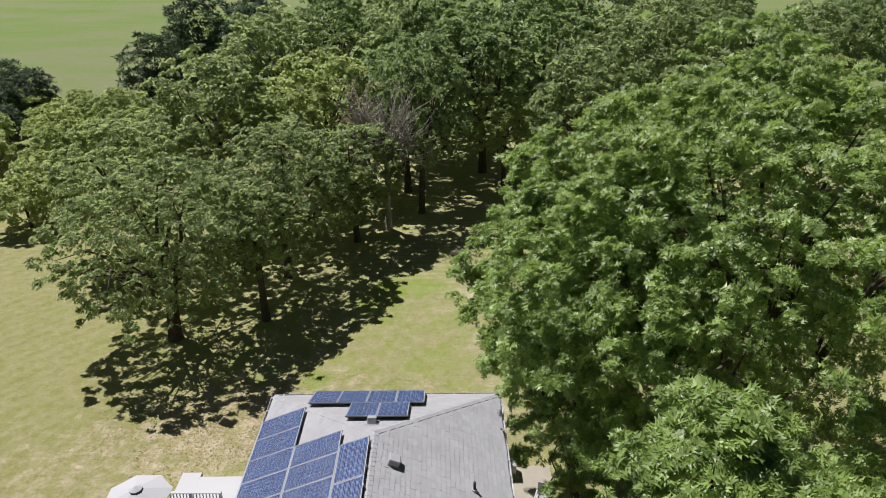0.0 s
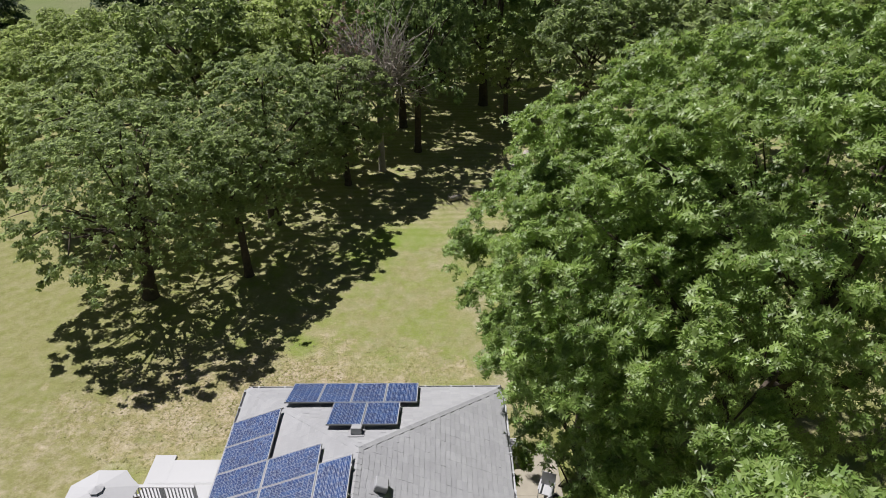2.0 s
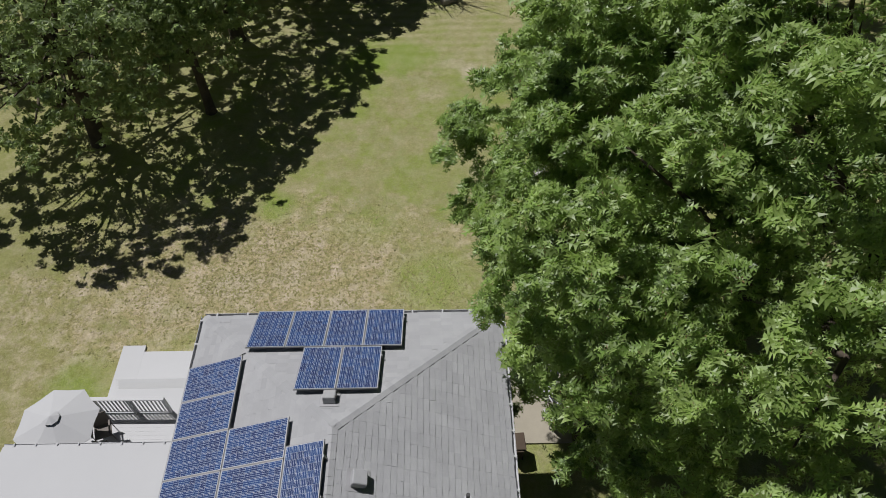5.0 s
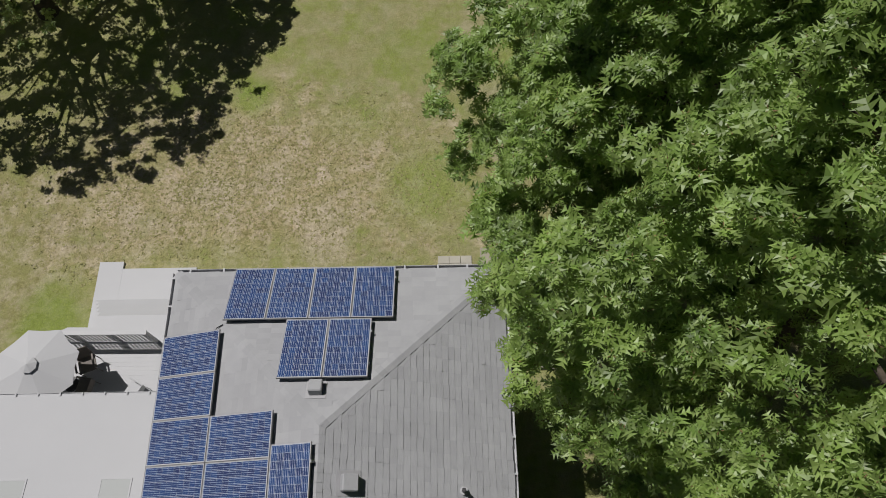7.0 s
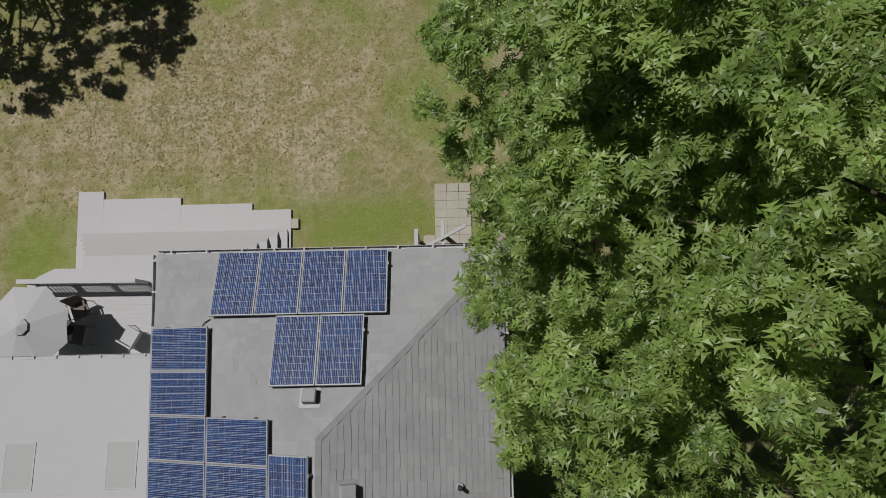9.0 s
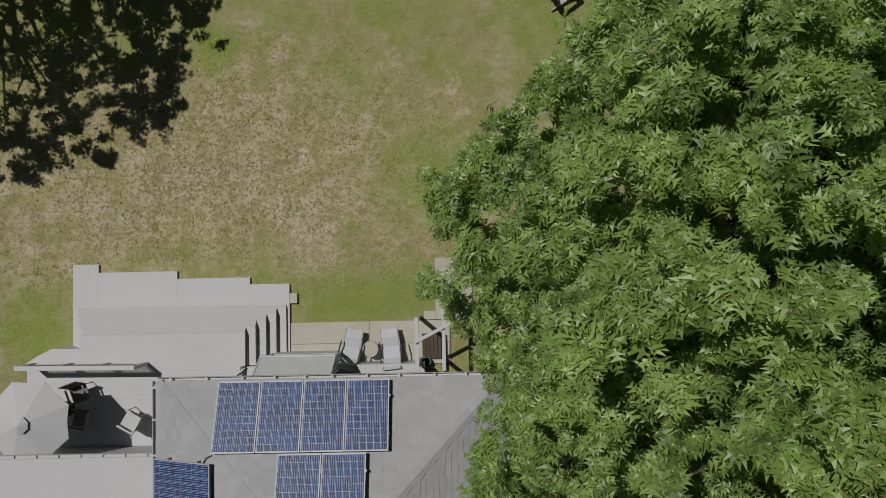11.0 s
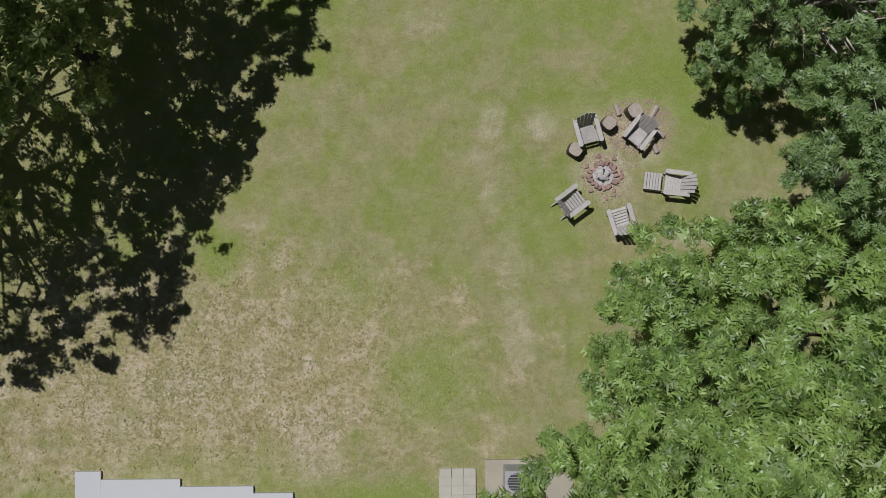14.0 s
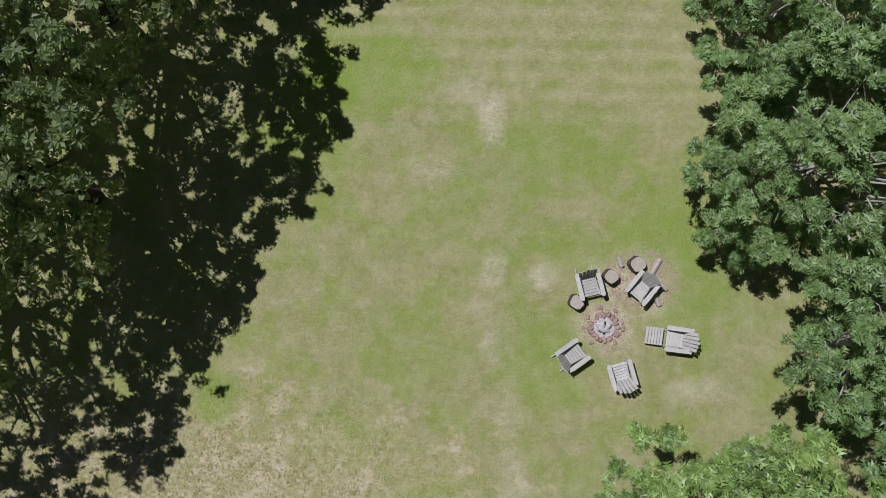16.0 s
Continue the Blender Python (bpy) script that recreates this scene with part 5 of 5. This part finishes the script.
# ---- fire pit and garden chairs ----
def garden_chair(m, label, footrest=False):
    root = empty("garden_chair", m, label, "chair", "chairs round the fire pit")
    for i in range(6):
        bm = bmesh.new()
        box(bm, -0.25, -0.0445, -0.01, 0.25, 0.0445, 0.01, bev=0.003, m=pose(0, 0.30 - i * 0.095, 0.38 - i * 0.028, -16, 0, 0))
        part("seat_slat", bm, M_WEATHERED, root)
    for i in range(5):
        x, top = -0.22 + i * 0.11, 0.80 - 0.05 * abs(i - 2)
        bm = bmesh.new()
        box(bm, -0.052, -0.01, 0, 0.052, 0.01, top, bev=0.003, m=pose(x, -0.20, 0.22, 24, 0, 0) @ pose(0, 0, 0, 0, (i - 2) * 1.3, 0))
        part("back_slat", bm, M_WEATHERED, root)
    bm = bmesh.new()
    box(bm, -0.33, -0.02, -0.03, 0.33, 0.02, 0.03, m=pose(0, -0.40, 0.56, 24, 0, 0))
    part("crossbar", bm, M_WEATHERED, root)
    for s in (-1, 1):
        part("arm", prism(bmesh.new(), [(s * 0.34 - 0.065, -0.45), (s * 0.34 + 0.065, -0.45), (s * 0.34 + 0.075, 0.36), (s * 0.34 + 0.04, 0.42), (s * 0.34 - 0.04, 0.42), (s * 0.34 - 0.075, 0.36)], 0.545, 0.567), M_WEATHERED, root)
        part("front_leg", boxes((s * 0.31 - 0.02, 0.22, 0, s * 0.31 + 0.02, 0.34, 0.543), bev=0.003), M_WEATHERED, root)
        bm = bmesh.new()
        box(bm, -0.015, -0.05, -0.03, 0.015, 0.98, 0.04, m=pose(s * 0.27, -0.55, 0.06, 17, 0, 0))
        part("side_rail", bm, M_WEATHERED, root)
        part("rear_leg", boxes((s * 0.27 - 0.02, -0.42, 0, s * 0.27 + 0.02, -0.34, 0.20)), M_WEATHERED, root)
    if footrest:
        foot = part("footrest", boxes((-0.27, 0.40, 0.16, -0.24, 0.98, 0.24), (0.24, 0.40, 0.16, 0.27, 0.98, 0.24), (-0.27, 0.88, 0, -0.23, 0.94, 0.16), (0.23, 0.88, 0, 0.27, 0.94, 0.16)), M_WEATHERED, root)
        for i in range(6):
            part("foot_slat", boxes((-0.28, 0.43 + i * 0.095, 0.241 + 0.006 * (3 - abs(i - 3)), 0.28, 0.51 + i * 0.095, 0.262 + 0.006 * (3 - abs(i - 3))), bev=0.003), M_WEATHERED, foot)
    return root


for x, y, dx, dy, foot, label in ((5.88, 13.98, 0.26, -0.96, False, "weathered wooden garden chair with open slats by the fire pit"), (7.54, 13.92, -0.62, -0.78, False, "weathered wooden garden chair on the gravel by the fire pit"),
                                  (5.37, 11.75, 0.81, 0.59, False, "weathered grey wooden garden chair by the fire pit"), (6.94, 11.16, -0.30, 0.95, False, "weathered grey wooden garden chair facing the fire pit"),
                                  (8.72, 12.30, -0.99, 0.12, True, "weathered wooden garden chair with a slatted footrest")):
    garden_chair(pose(x, y, 0, 0, 0, math.degrees(math.atan2(-dx, dy))), label, foot)


def lump(rng, r, flat=0.7, sub=2):
    bm = bmesh.new()
    bmesh.ops.create_icosphere(bm, subdivisions=sub, radius=1.0)
    off = Vector((rng.uniform(0, 50), rng.uniform(0, 50), 0))
    for v in bm.verts:
        k = 1 + 0.45 * noise.noise(v.co * 1.1 + off) + 0.12 * noise.noise(v.co * 3.5 + off)
        v.co = Vector((v.co.x * r * k, v.co.y * r * 0.8 * k, (v.co.z * k + 0.55) * r * flat))
    return bm


def fire_pit():
    rng = random.Random(81)
    root = empty("fire_pit", pose(6.44, 12.60, 0), "round fire pit ringed with broken reddish bricks and grey ash", "fire pit")
    bm = bmesh.new()
    rod(bm, (0, 0, -0.02), (0, 0, 0.03), 0.36, 24)
    part("ash_bed", bm, M_ASH, root)
    for k in range(20):
        a = 2 * math.pi * (k + rng.uniform(-0.25, 0.25)) / 20
        l, w, h = rng.uniform(0.07, 0.105), rng.uniform(0.04, 0.065), rng.uniform(0.06, 0.12)
        b = part("brick", boxes((-l, -w, -0.02, l, w, h), bev=0.012), M_BRICK, root)
        d = rng.uniform(0.38, 0.47)
        b.matrix_basis = pose(d * math.cos(a), d * math.sin(a), 0, rng.uniform(-14, 14), rng.uniform(-16, 8), math.degrees(a) + rng.uniform(-38, 38))
    for k in range(12):
        a, r = rng.uniform(0, 6.28), rng.uniform(0.60, 0.74)
        l, w, h = rng.uniform(0.05, 0.10), rng.uniform(0.04, 0.06), rng.uniform(0.04, 0.07)
        b = part("brick", boxes((-l, -w, -0.02, l, w, h), bev=0.012), M_BRICK, root)
        b.matrix_basis = pose(r * math.cos(a), r * math.sin(a), 0, rng.uniform(-8, 8), rng.uniform(-8, 8), rng.uniform(0, 360))
    s = part("ash_heap", lump(rng, 0.24, 0.5, 3), M_ASH, root, "pale heap of ash and burnt wood")
    s.matrix_basis = pose(-0.02, 0.03, 0.02)
    for k in range(4):
        bm = bmesh.new()
        a = k * 1.1 + 0.4
        rod(bm, (-0.2 * math.cos(a), -0.2 * math.sin(a), 0.10), (0.2 * math.cos(a), 0.2 * math.sin(a), 0.17), 0.035, 7)
        part("charred_log", bm, M_BLACK if k % 2 else M_ASH, root)


fire_pit()


def stump(x, y, r, h, label):
    rng = random.Random(int(x * 10))
    root = empty("log_seat", pose(x, y, 0), label, "stump", "stumps by the fire pit")
    bm = bmesh.new()
    n = 16
    rows = []
    for z, k in ((0, 1.06), (h * 0.4, 1.0), (h - 0.02, 0.98), (h, 0.93)):
        rows.append([bm.verts.new((r * k * (1 + 0.07 * math.sin(i * 1.7 + x)) * math.cos(2 * math.pi * i / n), r * k * (1 + 0.07 * math.sin(i * 1.7 + x)) * math.sin(2 * math.pi * i / n), z)) for i in range(n)])
    for a, b in zip(rows, rows[1:]):
        for i in range(n):
            bm.faces.new((a[i], a[(i + 1) % n], b[(i + 1) % n], b[i]))
    part("bark", bm, M_BARK, root)
    bm = bmesh.new()
    bm.faces.new([bm.verts.new(v) for v in ((r * 0.935 * (1 + 0.07 * math.sin(i * 1.7 + x)) * math.cos(2 * math.pi * i / n), r * 0.935 * (1 + 0.07 * math.sin(i * 1.7 + x)) * math.sin(2 * math.pi * i / n), h) for i in range(n))])
    part("cut_face", bm, M_LOG, root)


stump(5.51, 13.43, 0.24, 0.38, "round cut log standing as a seat by the fire pit")
stump(6.59, 14.27, 0.23, 0.42, "round cut log standing as a seat by the fire pit")
stump(7.44, 14.68, 0.25, 0.40, "round cut log standing on the gravel")


def split_log(x, y, rz, l):
    root = empty("split_log", pose(x, y, 0, 0, 0, rz), "split firewood log lying on the gravel", "log", "logs by the fire pit")
    bm = bmesh.new()
    prism(bm, [(-0.09, 0), (0.09, 0), (0.07, 0.09), (0, 0.13), (-0.07, 0.09)], -l / 2, l / 2)
    bmesh.ops.transform(bm, matrix=pose(0, 0, 0, 90, 0, 0), verts=bm.verts)
    part("log", bm, M_LOG, root)


split_log(8.1, 14.6, -30, 0.6), split_log(8.25, 14.0, 60, 0.5), split_log(8.15, 13.55, 25, 0.45), split_log(6.95, 14.75, 20, 0.35)


def fallen_log(x, y, rz, l, r, seed):
    """A rough log lying on the grass, cut square at both ends."""
    rng = np.random.default_rng(seed)
    root = empty("fallen_log", pose(x, y, r * 0.8, 0, 0, rz), "grey weathered log lying on the lawn under the trees", "log", "logs under the trees")
    n = 7
    pts = [(-l / 2 + l * i / (n - 1), rng.uniform(-0.03, 0.03), rng.uniform(-0.02, 0.02)) for i in range(n)]
    place("log_bark", tubes("log_bark", [(pts, [r * rng.uniform(0.88, 1.08) for _ in range(n)])], M_BARK_GREY, 10), root)
    for s, q in ((-1, pts[0]), (1, pts[-1])):
        bm = bmesh.new()
        rod(bm, (q[0] - 0.01, q[1], q[2]), (q[0] + 0.015 * s, q[1], q[2]), r * 0.86, 10)
        part("cut_end", bm, M_LOG, root, "pale cut end")


for x, y, rz, l, r in ((6.3, 31.2, 58, 1.5, 0.24), (6.95, 32.3, 20, 0.9, 0.26), (7.45, 33.3, 75, 0.9, 0.28), (1.75, 26.1, 25, 0.9, 0.2)):
    fallen_log(x, y, rz, l, r, int(x * 10))


def condenser():
    root = empty("condenser_unit", pose(3.45, 2.8, 0.07), "pale grey air conditioning unit on the concrete slab", "air conditioner")
    part("case", boxes((-0.36, -0.36, 0, 0.36, 0.36, 0.74), bev=0.03), M_METAL, root)
    bm = bmesh.new()
    bmesh.ops.create_cone(bm, cap_ends=True, segments=20, radius1=0.29, radius2=0.29, depth=0.02, matrix=pose(0, 0, 0.752))
    part("fan_well", bm, M_GUTTER, root, "dark round fan opening")
    for i in range(7):
        w = math.sqrt(0.30 ** 2 - (0.085 * (i - 3)) ** 2)
        part("guard_bar", boxes((-w, 0.085 * (i - 3) - 0.008, 0.764, w, 0.085 * (i - 3) + 0.008, 0.776)), M_METAL, root)


condenser()


def bin_():
    root = empty("rubbish_bin", pose(3.42, -1.42, 0.0, 0, 0, 4), "dark brown lidded rubbish bin standing beside the east wall", "bin")
    bm = bmesh.new()
    lo = [bm.verts.new((x * 0.20, y * 0.22, 0.04)) for x, y in ((-1, -1), (1, -1), (1, 1), (-1, 1))]
    hi = [bm.verts.new((x * 0.25, y * 0.28, 0.92)) for x, y in ((-1, -1), (1, -1), (1, 1), (-1, 1))]
    bm.faces.new(lo[::-1]), bm.faces.new(hi)
    for i in range(4):
        bm.faces.new((lo[i], lo[(i + 1) % 4], hi[(i + 1) % 4], hi[i]))
    bmesh.ops.bevel(bm, geom=list(bm.edges), offset=0.015, segments=1, affect="EDGES")
    part("body", bm, M_BROWN, root)
    part("lid", boxes((-0.27, -0.30, 0.922, 0.27, 0.30, 0.97), bev=0.02), M_BROWN, root)
    part("handle", boxes((-0.18, -0.35, 0.88, 0.18, -0.31, 0.91), bev=0.01), M_BROWN, root)
    for x in (-0.2, 0.2):
        bm = bmesh.new()
        rod(bm, (x - 0.025, -0.2, 0.09), (x + 0.025, -0.2, 0.09), 0.09, 12)
        part("wheel", bm, M_BLACK, root)


bin_()


def gravel():
    rng = np.random.default_rng(91)
    n = 900
    a, r = rng.uniform(0, 2 * np.pi, n), np.sqrt(rng.uniform(0, 1, n))
    p = np.stack([7.65 + 1.25 * r * np.cos(a), 14.2 + 0.95 * r * np.sin(a), np.zeros(n)], 1)
    q = np.stack([6.44 + rng.normal(0, 0.55, 400), 12.60 + rng.normal(0, 0.5, 400), np.zeros(400)], 1)
    p = np.concatenate([p, q])
    oct_v = np.array([(1, 0, 0.2), (0, 1, 0.2), (-1, 0, 0.2), (0, -1, 0.2), (0.1, 0.1, 0.8), (0, 0, -0.3)]) * 0.03
    oct_f = np.array([(0, 1, 4), (1, 2, 4), (2, 3, 4), (3, 0, 4), (1, 0, 5), (2, 1, 5), (3, 2, 5), (0, 3, 5)])
    v, f = scatter([(oct_v, oct_f)], p, unit(np.array([0, 0, 1.0]) + rng.normal(0, 0.2, p.shape)), rng.uniform(0.5, 1.5, len(p)), rng)
    tagged(place("gravel", np_mesh("gravel", v, f, M_STONE)), "loose reddish gravel and bark chips", "gravel", "", "stuff")


gravel()

shingles()
